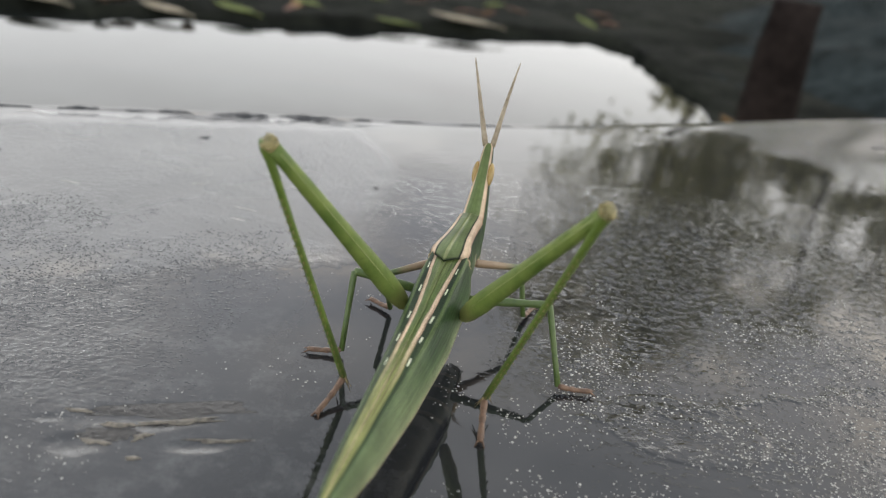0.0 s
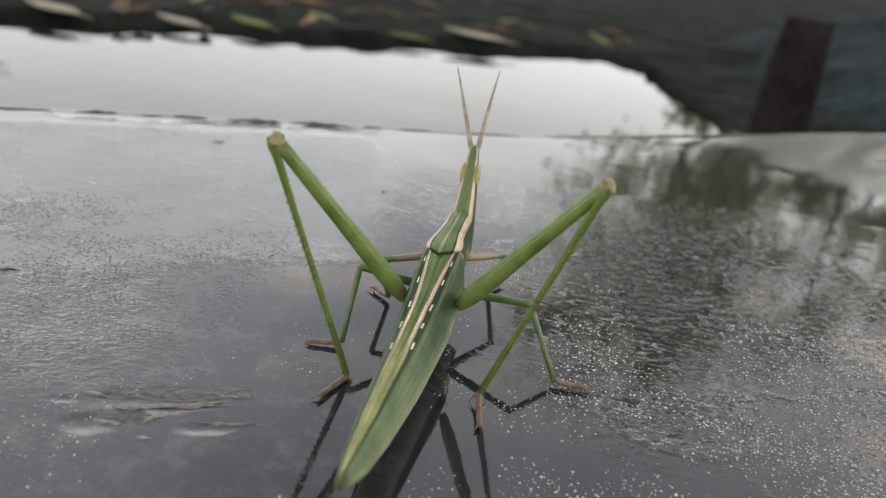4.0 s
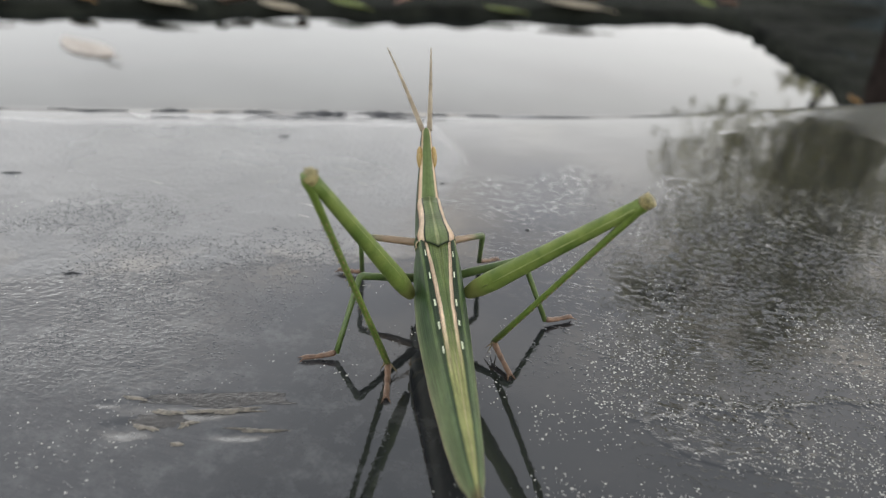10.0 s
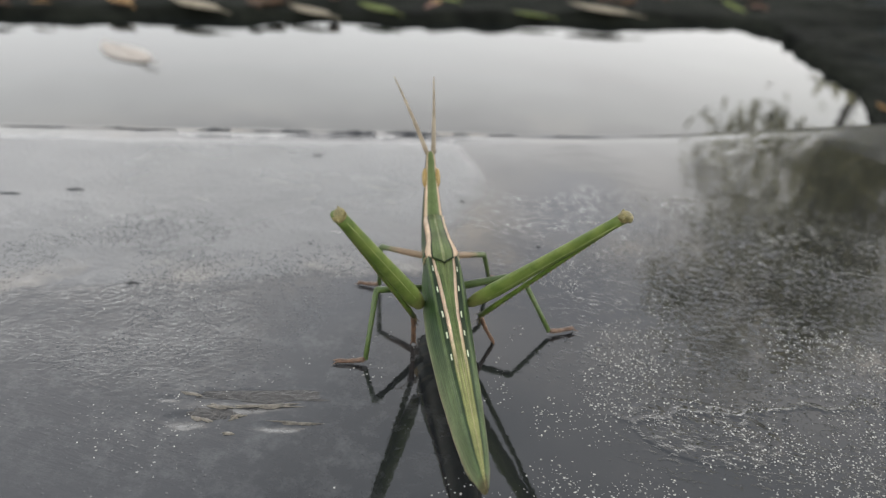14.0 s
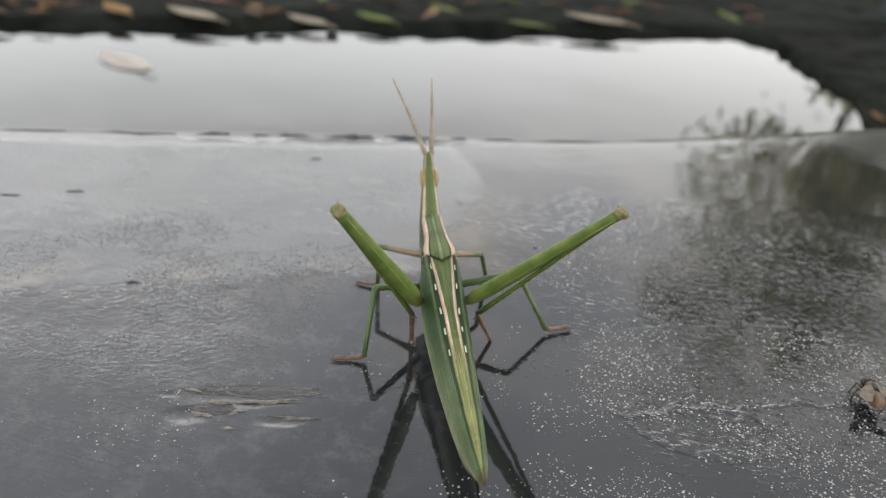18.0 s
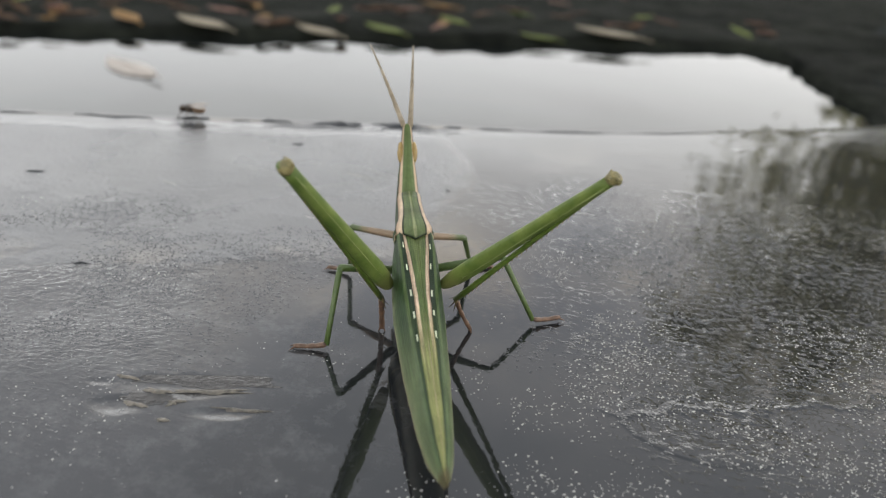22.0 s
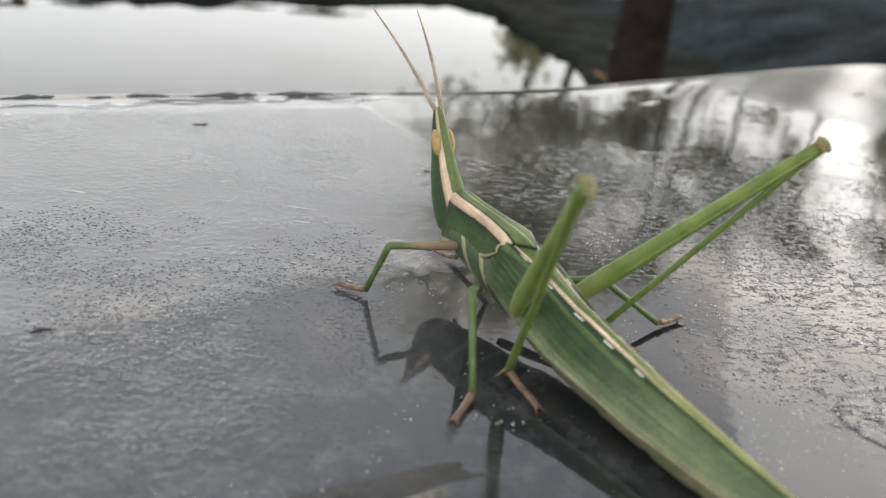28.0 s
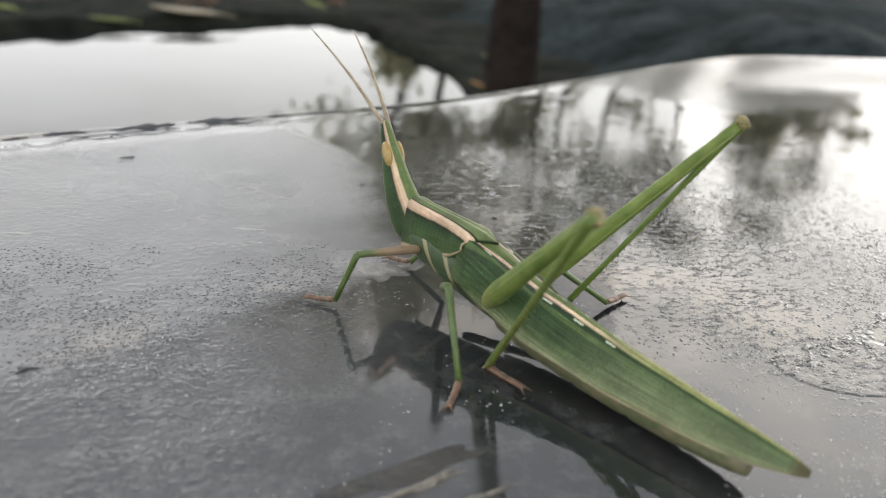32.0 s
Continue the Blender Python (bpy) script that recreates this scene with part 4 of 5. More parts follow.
def grasshopper():
    root = empty("grasshopper")
    # abdomen in eight rings
    stations = [(0.02, 0.090, 0.016, 0.020), (0.06, 0.096, 0.028, 0.034), (0.16, 0.100, 0.037, 0.046), (0.28, 0.106, 0.042, 0.055), (0.42, 0.115, 0.046, 0.062), (0.56, 0.130, 0.050, 0.066), (0.66, 0.148, 0.050, 0.064)]
    bm = bmesh.new()
    rings = []
    for a, b in zip(stations, stations[1:]):
        for t, grow in ((0.0, 0.94), (0.15, 1.02), (0.85, 1.02)):
            s, z, w, h = [p + (q - p) * t for p, q in zip(a, b)]
            rings.append(ring((0, (s - Y0) * U, z * U), (1, 0, 0), (0, 0, 1), w * grow * U, h * grow * U, 14))
    tube(bm, rings)
    part("abdomen", bm, BELLY, root, "banded green and tan abdomen")
    bm = bmesh.new()
    tube(bm, [ring((0, (s - Y0) * U, z * U), (1, 0, 0), (0, 0, 1), w * U, h * U, 16) for s, z, w, h in ((0.61, 0.150, 0.044, 0.056), (0.64, 0.156, 0.053, 0.064), (0.72, 0.168, 0.054, 0.066), (0.80, 0.180, 0.051, 0.066), (0.88, 0.190, 0.046, 0.062), (0.96, 0.200, 0.041, 0.058), (1.00, 0.206, 0.036, 0.052))])
    part("thorax", bm, THORAX, root, "green flank with slanting beige bars")
    wing(-1, root)
    wing(1, root)
    # saddle-shaped pronotum in two halves with a pointed hind margin
    halves = []
    for s, top, w, bottom, vee in ((0.710, 0.2715, 0.052, 0.240, 0.066), (0.724, 0.2780, 0.054, 0.232, 0.058), (0.752, 0.284, 0.055, 0.221, 0.042), (0.80, 0.287, 0.051, 0.208, 0.012), (0.845, 0.2885, 0.044, 0.194, 0.0), (0.90, 0.289, 0.040, 0.180, 0.0), (0.96, 0.290, 0.038, 0.168, 0.0), (1.00, 0.293, 0.038, 0.160, 0.0)):
        pts = half_arch(s - Y0, top, w, bottom, flat=0.66)
        halves.append([(p[0], p[1] + vee * min(1.0, p[0] / w * 1.05), p[2]) for p in pts])
    shell("pronotum", halves, PRONOTUM, root, 0.003)
    shell("pronotum", mirrored(halves), PRONOTUM, root, 0.003)
    # long slanted head, a cone from the collar to the tip between the antennae
    up = Vector((0, -0.854, 0.52))
    halves = []
    for d, c_s, c_z, w, back, front in ((0, 1.000, 0.200, 0.039, 0.088, 0.050), (1, 1.030, 0.225, 0.037, 0.075, 0.052), (2, 1.062, 0.262, 0.033, 0.062, 0.048), (3, 1.092, 0.305, 0.028, 0.050, 0.038), (4, 1.115, 0.345, 0.023, 0.040, 0.029), (5, 1.135, 0.382, 0.020, 0.029, 0.023), (6, 1.150, 0.415, 0.017, 0.018, 0.016), (7, 1.160, 0.438, 0.014, 0.009, 0.008), (8, 1.164, 0.447, 0.006, 0.003, 0.003)):
        c = Vector((0, c_s - Y0, c_z))
        pts = []
        for k in range(13):
            a = math.pi * k / 12
            r = back if a < math.pi / 2 else front
            pts.append(c + Vector((1, 0, 0)) * w * math.sin(a) + up * r * math.cos(a))
        halves.append(pts)
    shell("head", halves, HEAD, root)
    shell("head", mirrored(halves), HEAD, root)
    bm = bmesh.new()
    tube(bm, [ring((0, (s - Y0) * U, z * U), (1, 0, 0), (0, 1, 0), w * U, h * U, 10) for s, z, w, h in ((1.030, 0.215, 0.034, 0.040), (1.024, 0.192, 0.030, 0.036), (1.020, 0.176, 0.021, 0.026), (1.018, 0.169, 0.008, 0.010))])
    part("mouthparts", bm, BELLY, root)
    for side in (-1, 1):
        bm = bmesh.new()
        bmesh.ops.create_uvsphere(bm, u_segments=14, v_segments=10, radius=1.0)
        bm.transform(Matrix.Translation(Vector((side * 0.0205, 1.116 - Y0, 0.372)) * U) @ Euler((radians(-31), 0, 0)).to_matrix().to_4x4() @ Matrix.Diagonal((0.010 * U, 0.016 * U, 0.033 * U, 1)))
        part("eye", bm, EYE, root, "long yellow eye")
        # sword-shaped antennae
        p, q = Vector((side * 0.010, 1.160 - Y0, 0.440)), Vector((-0.040 + side * 0.068, 1.375 - Y0, 0.640))
        bm = bmesh.new()
        d = (q - p).normalized()
        sx = Vector((1, 0, 0)) - d * d.x
        sx.normalize()
        uz = sx.cross(d)
        rings = []
        for k in range(15):
            f = k / 14
            w = 0.0066 * (1 - f) ** 0.85 + 0.0011 + (0.0008 if k % 2 else 0.0)
            rings.append(ring((p.lerp(q, f) + uz * (0.010 * math.sin(f * math.pi))) * U, sx, uz, w * U, w * 0.45 * U, 8))
        tube(bm, rings)
        part("antenna", bm, HORN, root, "flat tan sword-shaped antenna")
    return root


LENGTH = {"H": (0.62, 0.655, 0.115), "M": (0.218, 0.205, 0.085), "F": (0.175, 0.150, 0.075)}


def leg_parts(kind, parent):
    """Upper leg, lower leg and foot, each along +y from its joint."""
    lf, lt, lo = LENGTH[kind]
    bm = bmesh.new()
    if kind == "H":
        limb(bm, [(y * lf * U, w * U, h * U, z * U) for y, w, h, z in ((0.0, 0.009, 0.012, 0), (0.02, 0.012, 0.018, 0), (0.08, 0.0152, 0.0240, 0), (0.18, 0.0166, 0.0264, 0), (0.35, 0.0152, 0.0235, 0), (0.55, 0.0134, 0.0197, 0), (0.75, 0.0124, 0.0175, 0), (0.90, 0.0113, 0.0156, 0), (0.97, 0.0112, 0.0152, 0))], 12)
        up = part("upper_leg", bm, FEMUR, parent, "thick green jumping thigh")
        bm = bmesh.new()
        limb(bm, [(y * lf * U, w * U, h * U, z * U) for y, w, h, z in ((0.966, 0.0118, 0.0158, 0), (0.974, 0.0132, 0.0172, 0), (0.992, 0.0136, 0.0175, 0), (1.002, 0.0124, 0.0160, 0), (1.006, 0.006, 0.008, 0))], 12)
        for sx, sz in ((-1, 1), (1, 1), (-1, -1), (1, -1)):
            cone(bm, (sx * 0.009 * U, 0.986 * lf * U, sz * 0.011 * U), (sx * (0.0125 + 0.002 * sz) * U, (1.003 + 0.003 * sx) * lf * U, sz * 0.0142 * U), 0.0050 * U, 6)
        part("knee", bm, KNEE, up, "blunt tan and green knee")
        # ridge lines along the thigh
        for sx in (-1, 1):
            bm = bmesh.new()
            limb(bm, [(y * lf * U, 0.0012 * U, 0.0016 * U, 0) for y in (0.14, 0.3, 0.5, 0.7, 0.94)], 6)
            for v in bm.verts:
                y = v.co.y / (lf * U)
                v.co.x += sx * (0.0156 - 0.0050 * smooth(0.1, 0.95, y)) * U
            part("ridge", bm, LINE, up)
    else:
        r = 0.0125 if kind == "M" else 0.0115
        limb(bm, [(y * lf * U, r * w * U, r * w * U, 0) for y, w in ((0.0, 0.7), (0.06, 1.0), (0.4, 0.95), (0.8, 0.78), (0.95, 0.85), (1.0, 0.7))], 9)
        up = part("upper_leg", bm, ROSE if kind == "F" else SHANK, parent, "rosy thin thigh" if kind == "F" else "")
    bm = bmesh.new()
    if kind == "H":
        limb(bm, [(y * lt * U, w * U, w * U, 0) for y, w in ((0.0, 0.0090), (0.03, 0.0125), (0.07, 0.0092), (0.3, 0.0076), (0.7, 0.0072), (0.93, 0.0085), (1.0, 0.0075))], 9)
        low = part("lower_leg", bm, TIBIA, parent, "spiny lime-green shin")
        bm = bmesh.new()
        for k in range(26):
            y = (0.20 + 0.77 * k / 25) * lt * U
            for sx in (-1, 1):
                cone(bm, (sx * 0.0050 * U, y, 0.0050 * U), (sx * 0.0102 * U, y + 0.008 * U, 0.0092 * U), 0.0018 * U, 4)
        for sx in (-1, 1):
            cone(bm, (sx * 0.005 * U, 0.985 * lt * U, 0.0), (sx * 0.028 * U, 1.035 * lt * U, 0.010 * U), 0.0032 * U)
            cone(bm, (sx * 0.004 * U, 0.985 * lt * U, 0.0), (sx * 0.016 * U, 1.045 * lt * U, -0.004 * U), 0.0030 * U)
        part("spine_comb", bm, SPINE, low, "row of pale brown-tipped spines")
    else:
        limb(bm, [(y * lt * U, w * U, w * U, 0) for y, w in ((0.0, 0.0080), (0.1, 0.0085), (0.6, 0.0072), (1.0, 0.0075))], 8)
        for k in range(5):
            y = (0.45 + 0.5 * k / 4) * lt * U
            for sx in (-1, 1):
                cone(bm, (sx * 0.004 * U, y, 0), (sx * 0.011 * U, y + 0.008 * U, 0), 0.002 * U, 4)
        low = part("lower_leg", bm, SHANK, parent)
    bm = bmesh.new()
    g = 0.84 if kind == "H" else 0.86
    limb(bm, [(y * lo * U, w * g * U, w * 0.8 * g * U, z * g * U) for y, w, z in ((0.0, 0.0085, 0.004), (0.10, 0.0105, 0.002), (0.30, 0.0095, 0), (0.34, 0.0075, 0), (0.40, 0.0098, 0), (0.52, 0.0090, 0), (0.56, 0.0072, 0), (0.66, 0.0085, 0.001), (0.88, 0.0092, 0.003), (1.0, 0.0070, 0.004))], 8)
    for sx in (-1, 1):
        cone(bm, (sx * 0.004 * g * U, 0.95 * lo * U, 0.003 * U), (sx * 0.016 * g * U, 1.17 * lo * U, -0.004 * g * U), 0.0042 * g * U)
        cone(bm, (0, 0.15 * lo * U, 0), (sx * 0.012 * g * U, 0.05 * lo * U, -0.004 * g * U), 0.004 * g * U)
    foot = part("foot", bm, FOOT, parent, "rosy brown foot with two claws")
    return up, low, foot


INSECT = grasshopper()
tagged(INSECT, "slender green slant-faced grasshopper with rosy stripes on the wet ledge", "grasshopper")
LEGS = {name: leg_parts(name[0], INSECT) for name in ("HL", "HR", "ML", "MR", "FL", "FR")}
HIPS = {"HL": (-0.070, 0.66, 0.16), "HR": (0.070, 0.66, 0.16), "ML": (-0.042, 0.82, 0.125), "MR": (0.042, 0.82, 0.125), "FL": (-0.036, 0.93, 0.182), "FR": (0.036, 0.93, 0.182)}


# ---------------------------------------------------------------- fly
def fly():
    root = empty("fly")
    k = U * 0.130

    def ball(name, mat, c, r, label=""):
        bm = bmesh.new()
        bmesh.ops.create_uvsphere(bm, u_segments=14, v_segments=9, radius=1.0)
        bm.transform(Matrix.Translation(Vector(c) * k) @ Matrix.Diagonal((r[0] * k, r[1] * k, r[2] * k, 1)))
        return part(name, bm, mat, root, label)

    ball("thorax", FLY_BODY, (0, 0.12, 0.34), (0.17, 0.20, 0.17))
    ball("abdomen", FLY_TAIL, (0, -0.22, 0.31), (0.17, 0.26, 0.15), "tan hind body")
    ball("head", FLY_BODY, (0, 0.38, 0.33), (0.15, 0.09, 0.13))
    for sx in (-1, 1):
        ball("eye", FLY_BODY, (sx * 0.10, 0.39, 0.35), (0.07, 0.08, 0.10), "dark red-brown eye")
        bm = bmesh.new()
        pts = [(0.06, 0.10), (0.20, 0.02), (0.36, -0.18), (0.42, -0.40), (0.34, -0.56), (0.20, -0.54), (0.06, -0.20)]
        lo_, hi_ = [bm.verts.new((sx * x * k, y * k, (0.47 + 0.05 * y) * k)) for x, y in pts], [bm.verts.new((sx * x * k, y * k, (0.482 + 0.05 * y) * k)) for x, y in pts]
        bm.faces.new(lo_)
        bm.faces.new(hi_[::-1])
        for a in range(len(pts)):
            b = (a + 1) % len(pts)
            bm.faces.new((lo_[a], lo_[b], hi_[b], hi_[a]))
        part("wing", bm, FLY_WING, root, "smoky folded wing", smooth=False)
        for y, out, fwd in ((0.25, 0.30, 0.22), (0.12, 0.36, 0.0), (0.0, 0.34, -0.26)):
            bm = bmesh.new()
            a, b, c = Vector((sx * 0.10, y, 0.24)) * k, Vector((sx * (out - 0.06), y + fwd * 0.6, 0.30)) * k, Vector((sx * out, y + fwd, 0.0)) * k
            for p, q, r in ((a, b, 0.028), (b, c, 0.020)):
                d = (q - p).normalized()
                s = d.orthogonal().normalized()
                u = d.cross(s)
                tube(bm, [ring(p, s, u, r * k, r * k, 6), ring(q, s, u, r * 0.7 * k, r * 0.7 * k, 6)])
            part("leg", bm, FLY_BODY, root)
    return tagged(root, "small dark brown fly walking over the wet ledge", "fly")


FLY = fly()


# ---------------------------------------------------------------- litter, chips, wrinkle marks, specks
def fallen_leaf(x, y, z, length, width, turn, tip, mat, kind_label, bow=1.0):
    """A curled leaf with a midrib and a stalk."""
    root_bm = bmesh.new()
    n = 9
    rows = []
    for i in range(n):
        f = i / (n - 1)
        w = width * math.sin(math.pi * f ** 0.8) ** 0.8 + 0.004 * length
        curl = 0.18 * bow * length * (f - 0.5) ** 2
        rows.append([root_bm.verts.new((sx * w, (f - 0.5) * length, curl + 0.21 * bow * abs(sx) * w)) for sx in (-1, -0.5, 0, 0.5, 1)])
    for a, b in zip(rows, rows[1:]):
        for k in range(4):
            root_bm.faces.new((a[k], a[k + 1], b[k + 1], b[k]))
    ob = part("fallen_leaf", root_bm, mat)
    mod = ob.modifiers.new("thickness", "SOLIDIFY")
    mod.thickness = 0.0006
    ob.matrix_world = pose(x, y, z, tip, 0, turn)
    bm = bmesh.new()
    limb(bm, [(-0.72 * length, 0.0010, 0.0010, 0.03 * length), (-0.5 * length, 0.0012, 0.0012, 0.045 * length), (0.0, 0.0010, 0.0010, 0.002), (0.48 * length, 0.0005, 0.0005, 0.044 * length)], 5)
    part("midrib", bm, mat, ob)
    return tagged(ob, kind_label, "leaf", group="fallen leaves on the bank")


LEAF_WORDS = ["tan fallen leaf on the dark bank", "green fallen leaf by the pool edge", "pale dry leaf lying by the water", "brown withered leaf on wet ground", "rosy fallen leaf on the dark bank"]
# x, y in plan units, length in plan units, turn, colour
for x, y, L, turn, c in ((-9.1, 23.5, 1.9, 70, 1), (-15.7, 20.2, 2.0, 60, 0), (-18.4, 20.6, 1.4, 20, 0), (-13.6, 19.9, 2.4, 78, 2), (-14.6, 23.5, 1.5, 95, 4), (-10.7, 21.0, 2.0, 75, 2),
                         (-11.9, 26.0, 1.3, 10, 1), (-14.2, 24.9, 1.1, 30, 0), (-9.2, 28.8, 1.6, 100, 0), (-4.8, 24.3, 1.5, 92, 1), (-2.9, 25.8, 2.6, 86, 2), (-3.8, 37.0, 1.0, 40, 3), (-8.0, 26.8, 1.6, 60, 1),
                         (-12.3, 21.9, 1.4, 40, 3), (-7.0, 30.5, 1.3, 120, 3), (-17.0, 23.5, 1.5, 110, 3), (-20.5, 21.5, 1.6, 15, 1), (-5.8, 33.0, 1.1, 70, 4), (-19.0, 24.5, 1.2, 75, 2), (-16.2, 27.0, 1.2, 35, 0), (-1.5, 31.0, 1.2, 50, 3),
                         (4.3, 19.2, 0.6, 20, 0), (5.5, 22.5, 1.2, 140, 1), (-11.0, 30.5, 1.2, 145, 4), (-13.0, 29.0, 1.0, 15, 1)):
    y = max(y, pool_edge(x) + 1.0)
    z = max(ground_height(x, y), -3.5) + 0.06
    fallen_leaf(x * U, y * U, z * U, L * 0.8 * U, L * U * 0.15, turn, 4.0, LEAVES[c], LEAF_WORDS[c])
rnd_leaf = random.Random(21)
for _ in range(46):
    x = rnd_leaf.uniform(-23.0, 3.0)
    y = pool_edge(x) + rnd_leaf.uniform(0.9, 6.0)
    c = rnd_leaf.choice((3, 3, 3, 0, 1, 4, 3))
    L = rnd_leaf.uniform(0.5, 1.15)
    fallen_leaf(x * U, y * U, (max(ground_height(x, y), -3.5) + 0.10) * U, L * U, L * U * rnd_leaf.uniform(0.15, 0.28), rnd_leaf.uniform(20, 160), rnd_leaf.uniform(-14, 14), LEAVES[c], LEAF_WORDS[c], rnd_leaf.uniform(0.6, 2.6))
ob = fallen_leaf(-12.6 * U, 16.3 * U, -3.48 * U, 2.4 * U, 0.42 * U, 62, 0.0, PALE_LEAF, "pale leaf afloat on the pool", 0.1)


def tarp_bank():
    """A folded dark sheet along the bank on the far side."""
    verts, faces = [], []
    nx, ny = 60, 26
    for i in range(nx):
        for j in range(ny):
            x, y = 4.6 + 24.0 * i / (nx - 1), 15.0 + 24.0 * j / (ny - 1)
            z = -3.6 + 2.2 * smooth(0.0, 10.0, (x - 4.6)) * smooth(13, 20, y) + 0.5 * noise.noise((x * 0.35 + y * 0.2, y * 0.25, 3.0)) + 0.22 * abs(noise.noise((x * 0.9 - y * 0.7, 1.0, 8.0)))
            verts.append((x * U, y * U, z * U))
    for i in range(nx - 1):
        for j in range(ny - 1):
            a = i * ny + j
            faces.append((a, a + ny, a + ny + 1, a + 1))
    ob = mesh_object("folded_sheet", verts, faces, TARP)
    mod = ob.modifiers.new("thickness", "SOLIDIFY")
    mod.thickness = 0.004
    return tagged(ob, "crumpled blue-black plastic sheet over the bank", "plastic sheet")


tarp_bank()


def stump():
    bm = bmesh.new()
    rnd = random.Random(5)
    rings = []
    for k in range(8):
        z = -3.8 + (3.0 + rnd.uniform(0, 0.3)) * k / 7
        r = 0.60 - 0.12 * (k / 7) ** 3
        rings.append([Vector(((5.1 + (r + rnd.uniform(-0.06, 0.06)) * math.cos(a * math.pi / 8)) * U, (19.2 + (r + rnd.uniform(-0.06, 0.06)) * math.sin(a * math.pi / 8)) * U, z * U)) for a in range(16)])
    tube(bm, rings)
    ob = part("wooden_post", bm, WOOD)
    tagged(ob, "short red-brown wooden post standing in the bank", "post")


stump()


def blob(name, cx, cy, lx, ly, turn, mat, height, seed, n=26, rough=0.45):
    """A thin irregular patch lying on the sheet."""
    bm = bmesh.new()
    c, s = math.cos(radians(turn)), math.sin(radians(turn))
    rows = [[], [], [], []]
    for k in range(n):
        a = 2 * math.pi * k / n
        r = 1 + rough * noise.noise((math.cos(a) * 1.7 + seed, math.sin(a) * 1.7, seed * 0.7)) + 0.4 * rough * noise.noise((math.cos(a) * 5 + seed, math.sin(a) * 5, 3.0))
        for store, f, z in zip(rows, (1.0, 0.86, 0.62, 0.3), (0.0004, 0.45 * height, 0.85 * height, height)):
            px, py = lx * r * f * math.cos(a), ly * r * f * math.sin(a)
            x, y = cx + c * px - s * py, cy + s * px + c * py
            store.append(bm.verts.new((x * U, y * U, (sheet_height(x, y) + z) * U)))
    for outer, inner in zip(rows, rows[1:]):
        for k in range(n):
            q = (k + 1) % n
            bm.faces.new((outer[k], outer[q], inner[q], inner[k]))
    bm.faces.new(rows[-1])
    return part(name, bm, mat)


# dark patches paint the shaded hollows, pale slivers the crests mirroring the sky
for cx, cy, lx, ly, turn, seed in ((-0.445, 1.522, 0.165, 0.026, 21, 1.0), (-0.54, 1.405, 0.060, 0.020, 15, 2.0)):
    tagged(blob("wrinkle_shade", cx, cy, lx, ly, turn, HOLLOW_SHADE, 0.0007, seed, 48, 0.55), "thin dark patch painted as shade in a hollow of the wet ledge", "stain", group="mud smears")
for cx, cy, lx, ly, turn, seed in ((-0.415, 1.488, 0.075, 0.0080, 24, 1.0), (-0.535, 1.440, 0.030, 0.0070, 10, 2.0), (-0.315, 1.452, 0.050, 0.0065, 16, 3.0), (-0.545, 1.378, 0.024, 0.0080, 5, 4.0), (-0.470, 1.418, 0.020, 0.0080, 40, 5.0), (-0.625, 1.462, 0.026, 0.0045, 8, 6.0), (-0.452, 1.352, 0.012, 0.0060, 25, 7.0)):
    tagged(blob("wrinkle_highlight", cx, cy, lx, ly, turn, CREST_LIGHT, 0.0038, seed, 48, 1.15), "pale wavy tan sliver painted as a highlight along a wrinkle crest", "crumb", group="pale crumbs of mud")
for cx, cy, lx, ly, turn, seed in ((-1.16, 1.915, 0.020, 0.009, 20, 5.0), (-1.865, 2.495, 0.034, 0.009, 22, 6.0), (-2.07, 2.35, 0.04, 0.008, 24, 7.0), (-1.145, 3.30, 0.026, 0.009, 24, 8.0), (2.09, 4.88, 0.05, 0.02, 30, 9.0), (1.70, 4.77, 0.025, 0.01, 30, 10.0), (-0.35, 3.05, 0.008, 0.006, 0, 11.0), (0.05, 2.75, 0.008, 0.006, 0, 12.0)):
    tagged(blob("grit", cx, cy, lx, ly, turn, CHIP, 0.0035, seed, 18, 0.9), "small black grain stuck on the wet ledge", "grit", group="black grains")


for cx, cy, lx, turn in ((-0.73, 3.04, 0.080, -7), (-0.72, 2.65, 0.046, -8), (-0.71, 2.555, 0.025, -4), (-0.63, 2.92, 0.033, -14), (0.19, 3.06, 0.05, 10), (-0.95, 2.80, 0.03, 20), (-1.35, 2.62, 0.04, -5)):
    tagged(blob("scratch", cx, cy, lx, 0.0032, turn, SPECK, 0.0008, cx * 7, 18, 0.7), "thin pale scratch on the dull grey sheet", "scratch", group="pale scratches")


